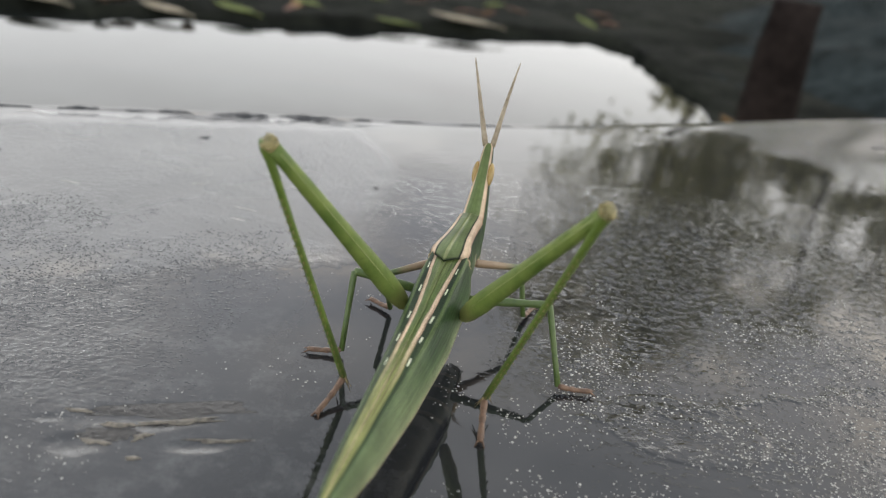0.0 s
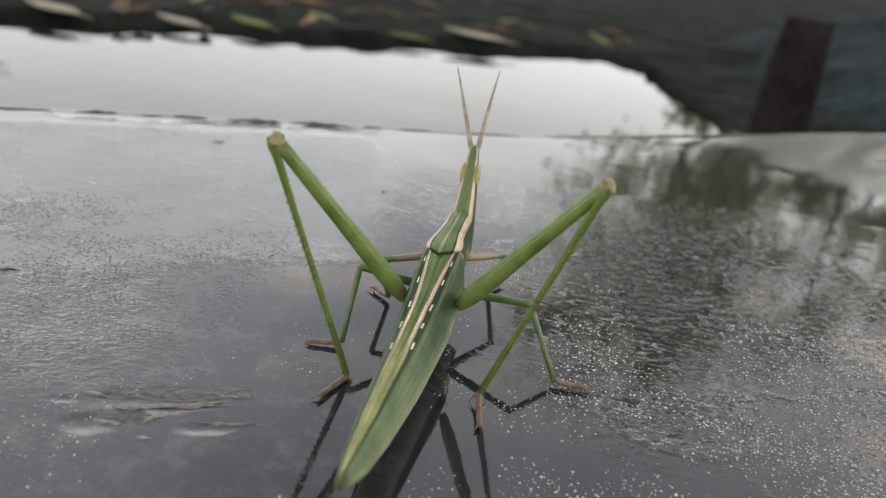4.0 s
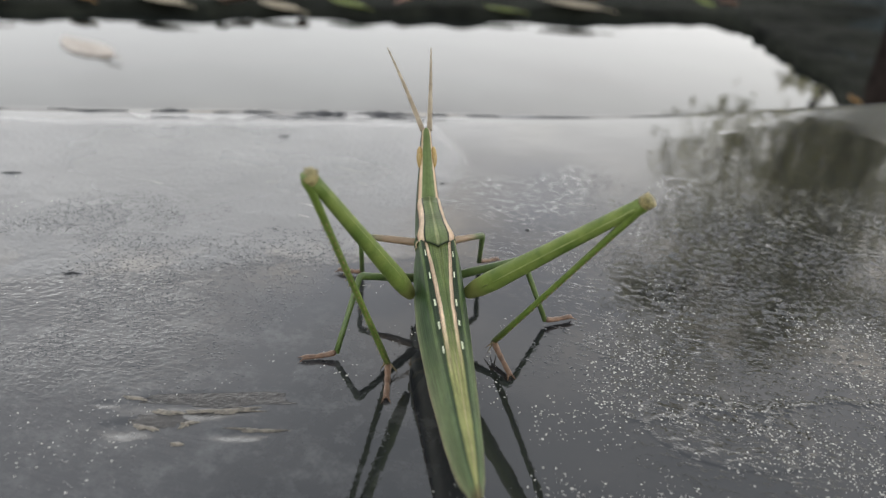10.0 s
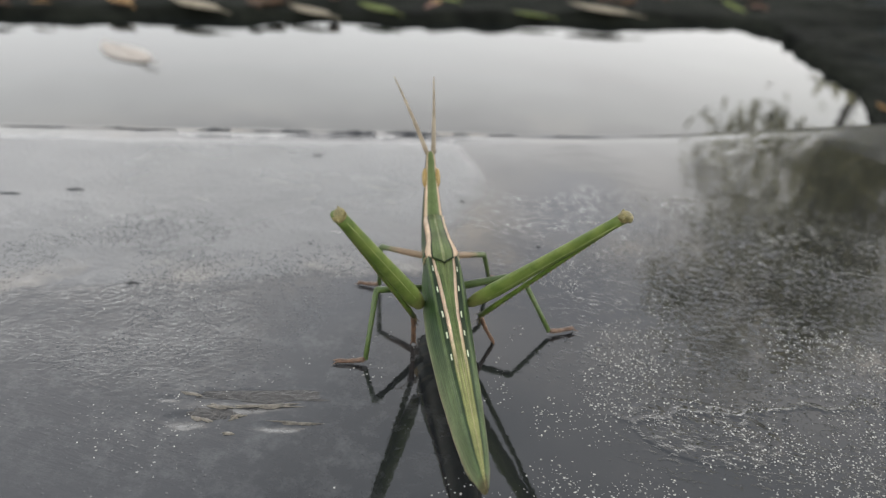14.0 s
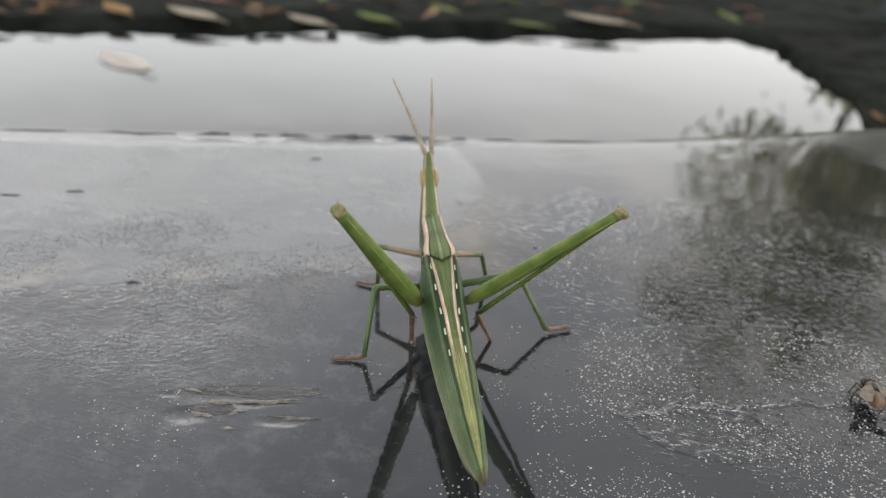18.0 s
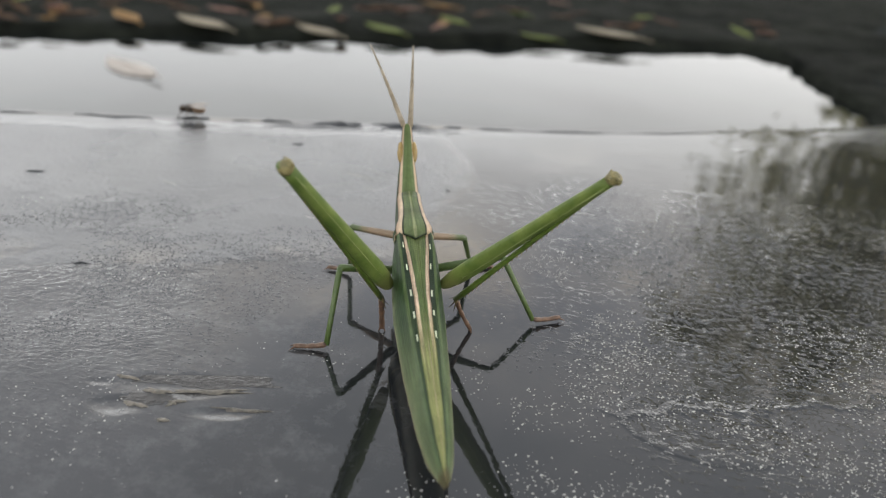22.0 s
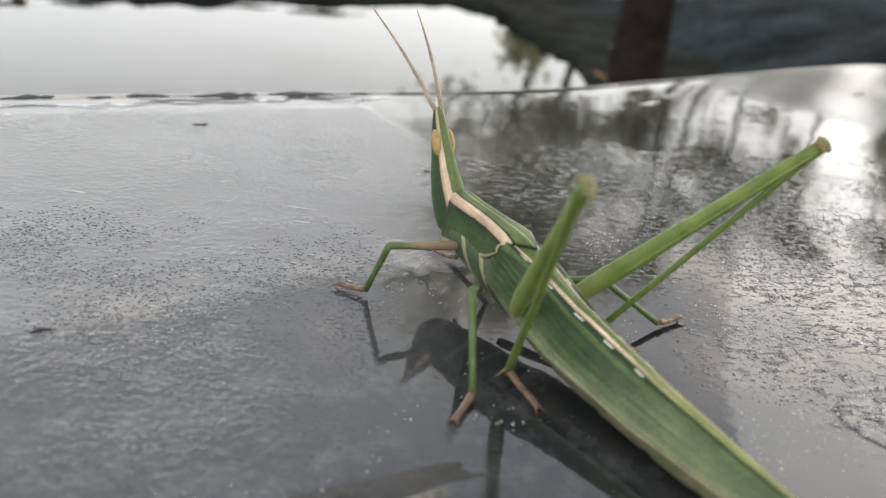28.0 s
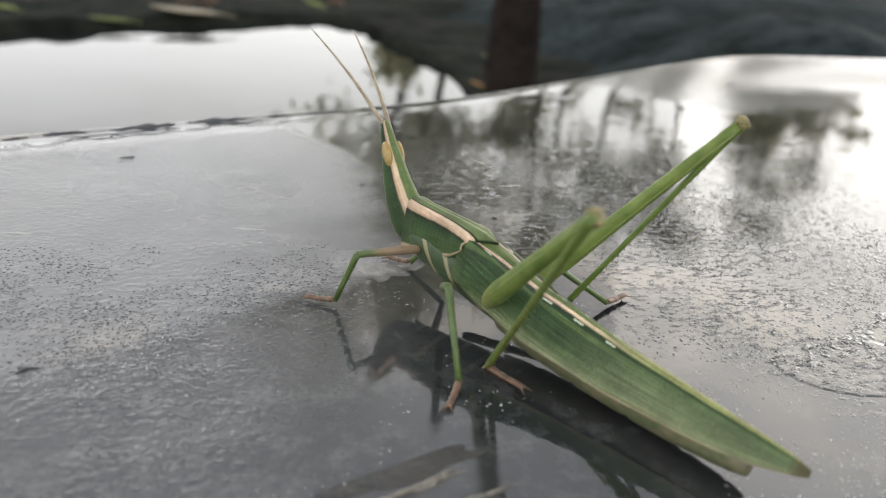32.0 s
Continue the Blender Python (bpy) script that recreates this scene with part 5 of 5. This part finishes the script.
def edge_chips():
    """Black torn strips along the far edge of the sheet, each a thing of its own."""
    for x, L, thick in ((-3.3, 0.5, 0.5), (-2.72, 0.28, 0.5), (-2.30, 0.36, 0.7), (-1.86, 0.16, 0.7), (-1.60, 0.08, 0.5), (-1.48, 0.15, 0.8), (-1.26, 0.24, 1.0), (-0.99, 0.27, 1.1), (-0.66, 0.09, 0.8), (-0.50, 0.17, 0.6), (-0.20, 0.30, 0.4), (0.20, 0.5, 0.3), (-1.42, 0.42, 0.3), (-0.92, 0.3, 0.3)):
        bm = bmesh.new()
        n = 17
        rows = []
        back = 0.085 if thick == 0.3 and x < 0 else 0.030
        for k in range(n):
            f = k / (n - 1)
            xx = x + L * f
            y = edge_y(xx) - back + 0.030 * noise.noise((xx * 6, 1, 1)) + 0.012 * noise.noise((xx * 25, 4, 1))
            w = 0.044 * thick * math.sin(math.pi * f) ** 0.7 * (0.45 + abs(noise.noise((xx * 12, 2, 2))) * 1.1) + 0.0006
            rows.append([bm.verts.new((xx * U, py * U, (sheet_height(xx, py) + z) * U)) for py, z in ((y - w, 0.0004), (y, 0.0008 + 0.34 * w), (y + w, 0.0004))])
        for a, b in zip(rows, rows[1:]):
            for k in range(2):
                bm.faces.new((a[k], b[k], b[k + 1], a[k + 1]))
        tagged(part("edge_chip", bm, CHIP), "black torn strip along the rim of the ledge", "chip", group="torn strips along the rim")


edge_chips()


def specks():
    """Pale specks whose colour stands in for sky glints on bumps, one mesh of many tiny grains."""
    rnd = random.Random(3)
    verts, faces = [], []

    def grain(x, y, r):
        i = len(verts)
        z = sheet_height(x, y)
        n = 6
        for k in range(n):
            a = 2 * math.pi * k / n + rnd.uniform(-0.3, 0.3)
            q = r * rnd.uniform(0.6, 1.2)
            verts.append(((x + q * math.cos(a)) * U, (y + q * math.sin(a)) * U, (z + 0.0004) * U))
        verts.append((x * U, y * U, (z + r * 0.45) * U))
        for k in range(n):
            faces.append((i + k, i + (k + 1) % n, i + n))

    count = 0
    while count < 7000:
        x, y = rnd.uniform(0.10, 1.35), rnd.uniform(1.15, 2.75)
        d = noise.noise((x * 3.2, y * 3.2, 7.0)) + 0.35 * noise.noise((x * 9, y * 9, 2.0)) - 0.30 * abs(y - 1.65) + 0.30 * smooth(0.15, 0.9, x)
        if d > rnd.uniform(-0.05, 0.45):
            grain(x, y, rnd.choice((0.0010, 0.0013, 0.0016, 0.0020, 0.0026, 0.0036)))
            count += 1
    for _ in range(3600):
        x, y = rnd.uniform(-1.9, 0.0), rnd.uniform(1.15, 2.6)
        if noise.noise((x * 2.2, y * 2.2, 1.0)) + 0.6 * noise.noise((x * 9.0, y * 9.0, 1.0)) > rnd.uniform(0.15, 0.7):
            grain(x, y, rnd.choice((0.0012, 0.0016, 0.0022, 0.0032)))
    ob = mesh_object("pale_specks", verts, faces, SPECK)
    tagged(ob, "scattered pale specks painted as sky glints on the wet ledge", "specks", kind="stuff")


specks()


def water_beads():
    """Tiny low drops standing on the film, one mesh."""
    rnd = random.Random(8)
    verts, faces = [], []

    def bead(x, y, r, wide, rise):
        i = len(verts)
        z = sheet_height(x, y)
        a0 = rnd.uniform(0, 1)
        for f, h in ((1.0, -0.02), (0.68, 0.66 * rise)):
            for k in range(7):
                a = a0 + 2 * math.pi * k / 7
                verts.append(((x + r * f * wide * math.cos(a)) * U, (y + r * f * math.sin(a)) * U, (z + r * h) * U))
        verts.append((x * U, y * U, (z + r * rise) * U))
        for k in range(7):
            q = (k + 1) % 7
            faces.append((i + k, i + q, i + 7 + q, i + 7 + k))
            faces.append((i + 7 + k, i + 7 + q, i + 14))

    for count, x0, x1, y0, y1, freq, gate, rise, grow in ((9000, -1.85, -0.42, 1.42, 2.55, 2.6, -0.02, 0.30, 0.85), (120, -1.0, -0.40, 1.95, 2.55, 2.6, 0.05, 0.10, 1.8), (7600, 0.20, 1.60, 1.85, 3.45, 2.4, -0.12, 0.34, 1.0), (160, -0.35, 0.6, 1.9, 3.3, 2.0, 0.15, 0.25, 1.0)):
        made = tries = 0
        while made < count and tries < 60000:
            tries += 1
            x, y = rnd.uniform(x0, x1), rnd.uniform(y0, y1)
            side = min(x - x0, x1 - x, 0.3) / 0.3 * min(y - y0, y1 - y, 0.3) / 0.3
            d = noise.noise((x * freq, y * freq, 3.0)) + 0.5 * noise.noise((x * freq * 3.3, y * freq * 3.3, 6.0)) - 0.5 * (1 - side)
            if d > gate + rnd.uniform(-0.35, 0.35):
                bead(x, y, rnd.choice((0.0016, 0.0020, 0.0026, 0.0034)) * grow, rnd.uniform(1.0, 1.9), rise)
                made += 1
    ob = mesh_object("water_beads", verts, faces, BEAD)
    tagged(ob, "countless tiny water beads standing on the dark film", "water beads", kind="stuff")


water_beads()


# ---------------------------------------------------------------- what moves
def body_pose(x, y, turn, tip, rise, roll):
    """The root of the grasshopper from the place of its tail, in plan units and degrees."""
    a = radians(turn)
    px, py = x - math.sin(a) * Y0, y + math.cos(a) * Y0
    return pose(px * U, py * U, (0.15 + rise) * U, tip, roll, turn) @ Matrix.Translation((0, 0, -0.15 * U))


def aim(origin, target, up):
    """A pose at origin whose +y looks at target and whose z stays near up."""
    y = (target - origin).normalized()
    x = y.cross(up).normalized()
    z = x.cross(y)
    return Matrix.Translation(origin) @ Matrix((x, y, z)).transposed().to_4x4()


def bend_leg(name, root, knee_hint, ankle, toe):
    """Poses of thigh, shin and foot in the insect's space, with their lengths kept."""
    lf, lt, lo = (v * U for v in LENGTH[name[0]])
    inv = root.inverted()
    hx, hy, hz = HIPS[name]
    hip = Vector((hx, hy - Y0, hz)) * U
    hint, ank, tip = inv @ (Vector(knee_hint) * U), inv @ (Vector(ankle) * U), inv @ (Vector(toe) * U)
    d = ank - hip
    dist = min(max(d.length, abs(lf - lt) * 1.02), (lf + lt) * 0.995)
    d.normalize()
    along = (lf * lf - lt * lt + dist * dist) / (2 * dist)
    out = math.sqrt(max(0.0, lf * lf - along * along))
    side = hint - hip
    side -= d * side.dot(d)
    side.normalize()
    knee = hip + d * along + side * out
    ank = hip + d * dist
    if name[0] == "H":
        knee = hip + (hint - hip).normalized() * lf
        ank = knee + (inv @ (Vector(ankle) * U) - knee).normalized() * lt
        side = ank - knee
        side = -(side - (knee - hip) * side.dot(knee - hip) / lf / lf).normalized()
    if name == "HL":
        knee_out, ank_out = Vector((-0.008, 0, 0)) * U, Vector((-0.017, 0, 0)) * U
    else:
        knee_out = ank_out = Vector((0, 0, 0))
    outer = side
    thigh = aim(hip, knee, outer)
    shin = aim(knee + knee_out, ank + ank_out, outer if name[0] != "H" else (knee - hip).normalized())
    sole = aim(ank + ank_out, tip, inv.to_3x3() @ Vector((0, 0, 1)))
    return thigh, shin, sole


A0 = dict(body=(-0.004, 1.182, -5.8, -0.8, 0.026, -2.0), HL=((-0.255, 1.526, 0.652), (-0.09, 1.71, 0.02), (-0.14, 1.62, 0.01)), HR=((0.383, 1.491, 0.641), (0.21, 1.73, 0.02), (0.225, 1.62, 0.01)),
          ML=((-0.15, 1.93, 0.20), (-0.16, 1.86, 0.015), (-0.22, 1.85, 0.01)), MR=((0.33, 1.98, 0.16), (0.39, 1.88, 0.015), (0.47, 1.89, 0.01)), FL=((-0.05, 2.05, 0.22), (-0.09, 2.12, 0.015), (-0.16, 2.16, 0.01)), FR=((0.28, 2.24, 0.14), (0.28, 2.21, 0.015), (0.30, 2.27, 0.01)))
A1 = dict(body=(0.022, 1.250, -1.9, -1.0, -0.003, -4.5), HL=((-0.283, 1.599, 0.620), (-0.10, 1.72, 0.02), (-0.15, 1.62, 0.01)), HR=((0.406, 1.639, 0.637), (0.21, 1.74, 0.02), (0.23, 1.63, 0.01)),
          ML=((-0.18, 1.94, 0.19), (-0.17, 1.86, 0.015), (-0.22, 1.85, 0.01)), MR=((0.30, 1.97, 0.16), (0.39, 1.88, 0.015), (0.47, 1.88, 0.01)), FL=((-0.15, 2.10, 0.20), (-0.12, 2.17, 0.015), (-0.18, 2.22, 0.01)), FR=((0.17, 2.32, 0.12), (0.14, 2.36, 0.015), (0.17, 2.42, 0.01)))
A2 = dict(body=(0.083, 1.214, 6.2, -1.4, -0.006, -2.8), HL=((-0.23, 1.53, 0.65), (-0.10, 1.71, 0.02), (-0.14, 1.61, 0.01)), HR=((0.41, 1.68, 0.65), (0.19, 1.78, 0.02), (0.24, 1.72, 0.01)),
          ML=((-0.21, 1.90, 0.21), (-0.18, 1.87, 0.015), (-0.23, 1.85, 0.01)), MR=((0.25, 1.97, 0.15), (0.38, 1.88, 0.015), (0.46, 1.87, 0.01)), FL=((-0.20, 2.08, 0.22), (-0.22, 2.18, 0.015), (-0.28, 2.21, 0.01)), FR=((0.12, 2.30, 0.13), (0.10, 2.37, 0.015), (0.12, 2.43, 0.01)))
A3 = dict(body=(0.159, 1.230, 14.7, -3.2, -0.012, -2.6), HL=((-0.18, 1.52, 0.66), (-0.10, 1.72, 0.02), (-0.13, 1.62, 0.01)), HR=((0.45, 1.77, 0.62), (0.17, 1.85, 0.02), (0.23, 1.76, 0.01)),
          ML=((-0.20, 1.86, 0.22), (-0.19, 1.87, 0.015), (-0.23, 1.85, 0.01)), MR=((0.22, 2.04, 0.12), (0.36, 1.89, 0.015), (0.44, 1.88, 0.01)), FL=((-0.29, 2.16, 0.14), (-0.37, 2.19, 0.015), (-0.44, 2.20, 0.01)), FR=((0.07, 2.29, 0.14), (0.07, 2.39, 0.015), (0.09, 2.45, 0.01)))
B0 = dict(body=(0.185, 1.255, 18.1, -2.5, -0.010, -1.5), HL=((-0.19, 1.51, 0.65), (-0.10, 1.71, 0.02), (-0.13, 1.61, 0.01)), HR=((0.43, 1.79, 0.63), (0.17, 1.85, 0.02), (0.24, 1.76, 0.01)),
          ML=((-0.21, 1.86, 0.22), (-0.23, 1.83, 0.015), (-0.27, 1.80, 0.01)), MR=((0.19, 2.10, 0.19), (0.23, 2.12, 0.015), (0.30, 2.15, 0.01)), FL=((-0.32, 2.19, 0.13), (-0.35, 2.18, 0.015), (-0.42, 2.21, 0.01)), FR=((0.06, 2.29, 0.15), (0.06, 2.40, 0.015), (0.09, 2.45, 0.01)))
B1 = dict(body=(0.196, 1.247, 19.8, -0.6, -0.005, -2.0), HL=((-0.19, 1.48, 0.65), (-0.12, 1.70, 0.02), (-0.125, 1.61, 0.01)), HR=((0.41, 1.75, 0.64), (0.18, 1.85, 0.02), (0.23, 1.76, 0.01)),
          ML=((-0.25, 1.84, 0.20), (-0.26, 1.775, 0.015), (-0.30, 1.76, 0.01)), MR=((0.18, 2.09, 0.20), (0.22, 2.14, 0.015), (0.29, 2.19, 0.01)), FL=((-0.34, 2.15, 0.14), (-0.36, 2.19, 0.015), (-0.42, 2.20, 0.01)), FR=((0.0, 2.30, 0.16), (-0.03, 2.41, 0.015), (0.0, 2.46, 0.01)))
B2 = dict(body=(0.197, 1.249, 20.8, -1.0, -0.006, -1.4), HL=((-0.19, 1.48, 0.65), (-0.115, 1.70, 0.02), (-0.125, 1.61, 0.01)), HR=((0.39, 1.74, 0.63), (0.13, 1.92, 0.06), (0.19, 1.90, 0.03)),
          ML=((-0.24, 1.83, 0.21), (-0.26, 1.78, 0.015), (-0.30, 1.755, 0.01)), MR=((0.17, 2.08, 0.20), (0.215, 2.13, 0.015), (0.28, 2.185, 0.01)), FL=((-0.35, 2.15, 0.14), (-0.36, 2.19, 0.015), (-0.42, 2.205, 0.01)), FR=((-0.01, 2.30, 0.16), (-0.035, 2.40, 0.015), (-0.01, 2.44, 0.01)))
B3 = dict(body=(0.194, 1.259, 21.6, -0.8, -0.006, -1.0), HL=((-0.19, 1.51, 0.67), (-0.12, 1.77, 0.06), (-0.12, 1.70, 0.03)), HR=((0.44, 1.72, 0.57), (0.10, 1.93, 0.02), (0.16, 1.87, 0.01)),
          ML=((-0.25, 1.83, 0.21), (-0.265, 1.78, 0.015), (-0.30, 1.755, 0.01)), MR=((0.17, 2.08, 0.19), (0.215, 2.135, 0.015), (0.28, 2.185, 0.01)), FL=((-0.37, 2.15, 0.14), (-0.36, 2.185, 0.015), (-0.425, 2.20, 0.01)), FR=((-0.01, 2.29, 0.16), (-0.04, 2.40, 0.015), (-0.015, 2.44, 0.01)))
C0 = dict(B3, body=(0.189, 1.262, 21.8, -0.9, -0.003, -1.0), HL=((-0.19, 1.44, 0.62), (-0.115, 1.77, 0.02), (-0.10, 1.68, 0.01)), HR=((0.43, 1.72, 0.58), (0.09, 1.955, 0.02), (0.16, 1.87, 0.01)))
C1 = dict(body=(0.185, 1.307, 21.5, -1.0, -0.003, -1.8), HL=((-0.21, 1.48, 0.61), (-0.11, 1.775, 0.02), (-0.10, 1.68, 0.01)), HR=((0.44, 1.77, 0.57), (0.095, 1.96, 0.02), (0.16, 1.87, 0.01)),
          ML=((-0.25, 1.87, 0.20), (-0.262, 1.78, 0.015), (-0.30, 1.76, 0.01)), MR=((0.17, 2.12, 0.18), (0.215, 2.138, 0.015), (0.285, 2.195, 0.01)), FL=((-0.37, 2.19, 0.13), (-0.365, 2.19, 0.015), (-0.43, 2.20, 0.01)), FR=((-0.02, 2.34, 0.16), (-0.045, 2.42, 0.015), (-0.02, 2.45, 0.01)))
D0 = dict(C1, body=(0.205, 1.317, 21.8, -0.8, -0.005, -1.2), HL=((-0.20, 1.50, 0.61), (-0.10, 1.775, 0.02), (-0.09, 1.68, 0.01)), HR=((0.44, 1.75, 0.57), (0.10, 1.95, 0.02), (0.165, 1.87, 0.01)), FL=((-0.365, 2.18, 0.13), (-0.36, 2.215, 0.015), (-0.41, 2.215, 0.01)))
D1 = dict(body=(0.206, 1.325, 24.2, 0.4, 0.0, -1.4), HL=((-0.21, 1.48, 0.62), (-0.11, 1.78, 0.02), (-0.095, 1.675, 0.01)), HR=((0.42, 1.78, 0.59), (0.10, 1.95, 0.02), (0.165, 1.87, 0.01)),
          ML=((-0.25, 1.87, 0.215), (-0.258, 1.78, 0.015), (-0.30, 1.755, 0.01)), MR=((0.14, 2.15, 0.18), (0.22, 2.138, 0.015), (0.285, 2.195, 0.01)), FL=((-0.40, 2.18, 0.14), (-0.38, 2.215, 0.015), (-0.42, 2.21, 0.01)), FR=((-0.03, 2.34, 0.16), (-0.05, 2.43, 0.015), (-0.025, 2.45, 0.01)))
E0 = dict(body=(0.210, 1.321, 24.8, 0.9, 0.0, -1.0), HL=((-0.20, 1.47, 0.61), (-0.137, 1.90, 0.118), (-0.160, 1.92, 0.01)), HR=((0.42, 1.79, 0.592), (0.023, 1.99, 0.107), (0.058, 2.02, 0.01)),
          ML=((-0.263, 1.86, 0.208), (-0.254, 1.77, 0.015), (-0.296, 1.755, 0.01)), MR=((0.135, 2.152, 0.176), (0.214, 2.133, 0.015), (0.285, 2.19, 0.01)), FL=((-0.392, 2.20, 0.13), (-0.387, 2.205, 0.015), (-0.425, 2.205, 0.01)), FR=((-0.04, 2.337, 0.16), (-0.057, 2.405, 0.015), (-0.03, 2.42, 0.01)))
F0 = dict(body=(0.200, 1.415, 30.8, 0.2, -0.046, 4.5), HL=((-0.225, 1.517, 0.566), (-0.178, 1.80, 0.03), (-0.14, 1.70, 0.01)), HR=((0.369, 1.90, 0.523), (0.02, 2.04, 0.03), (0.08, 2.00, 0.01)),
          ML=((-0.307, 1.85, 0.205), (-0.283, 1.785, 0.015), (-0.303, 1.745, 0.01)), MR=((0.06, 2.09, 0.17), (0.188, 2.13, 0.015), (0.265, 2.18, 0.01)), FL=((-0.494, 2.125, 0.155), (-0.512, 2.17, 0.015), (-0.573, 2.195, 0.01)), FR=((-0.20, 2.36, 0.12), (-0.290, 2.385, 0.015), (-0.335, 2.425, 0.01)))
F1 = dict(F0, HL=((-0.212, 1.52, 0.570), (-0.192, 1.845, 0.07), (-0.165, 1.79, 0.01)), HR=((0.370, 1.985, 0.537), (0.02, 2.05, 0.03), (0.08, 2.01, 0.01)))
F2 = dict(F1, HL=((-0.179, 1.474, 0.520), (-0.185, 1.835, 0.05), (-0.144, 1.755, 0.01)), HR=((0.335, 1.93, 0.562), (0.02, 2.05, 0.03), (0.08, 2.01, 0.01)))
STAGES = [(0.0, A0), (2.5, A0), (4.5, A1), (5.0, A1), (5.2, A1), (5.3, A2), (5.4, A3), (5.5, B0), (5.7, B0), (6.0, B1), (6.1, B1), (6.2, B2), (6.4, B3), (6.6, C0), (7.0, C0), (8.5, C0), (9.0, C1), (9.4, C1), (10.0, D0), (11.0, D1), (12.4, D1), (12.65, E0), (14.5, E0), (16.5, E0), (20.0, E0), (24.7, E0), (26.2, F0), (26.5, F0), (27.5, F1), (30.3, F1), (31.4, F2), (32.0, F2)]
# seconds, x, y in plan units, heading to the left of +y
FLY_WAY = [(0.0, 1.70, 1.25, 30), (17.4, 1.70, 1.25, 30), (17.7, 1.22, 1.80, 10), (18.0, 1.16, 2.11, 8), (18.5, 1.03, 2.61, 20), (19.0, 0.56, 3.10, 45), (19.5, 0.05, 3.50, 62), (20.0, -0.33, 3.48, 88), (20.5, -1.13, 3.62, 80), (21.0, -1.43, 3.60, 92),
           (21.5, -1.74, 3.46, 108), (22.0, -1.79, 3.43, 108), (22.5, -1.81, 3.42, 108), (23.0, -2.12, 3.28, 112), (23.5, -2.38, 3.12, 115), (24.0, -2.85, 2.85, 118), (26.0, -5.5, 1.4, 118), (32.0, -5.6, 1.35, 118)]


def motions():
    roots, pieces = [], {name: ([], [], []) for name in LEGS}
    for t, st in STAGES:
        m = body_pose(*st["body"])
        roots.append((t, m))
        for name in LEGS:
            for store, p in zip(pieces[name], bend_leg(name, m, *st[name])):
                store.append((t, p))
    walk(INSECT, roots)
    for name, (up, low, foot) in LEGS.items():
        for ob, rows in zip((up, low, foot), pieces[name]):
            walk(ob, rows)
    walk(FLY, [(t, pose(x * U, y * U, sheet_height(x, y) * U, 0, 0, turn)) for t, x, y, turn in FLY_WAY])


motions()
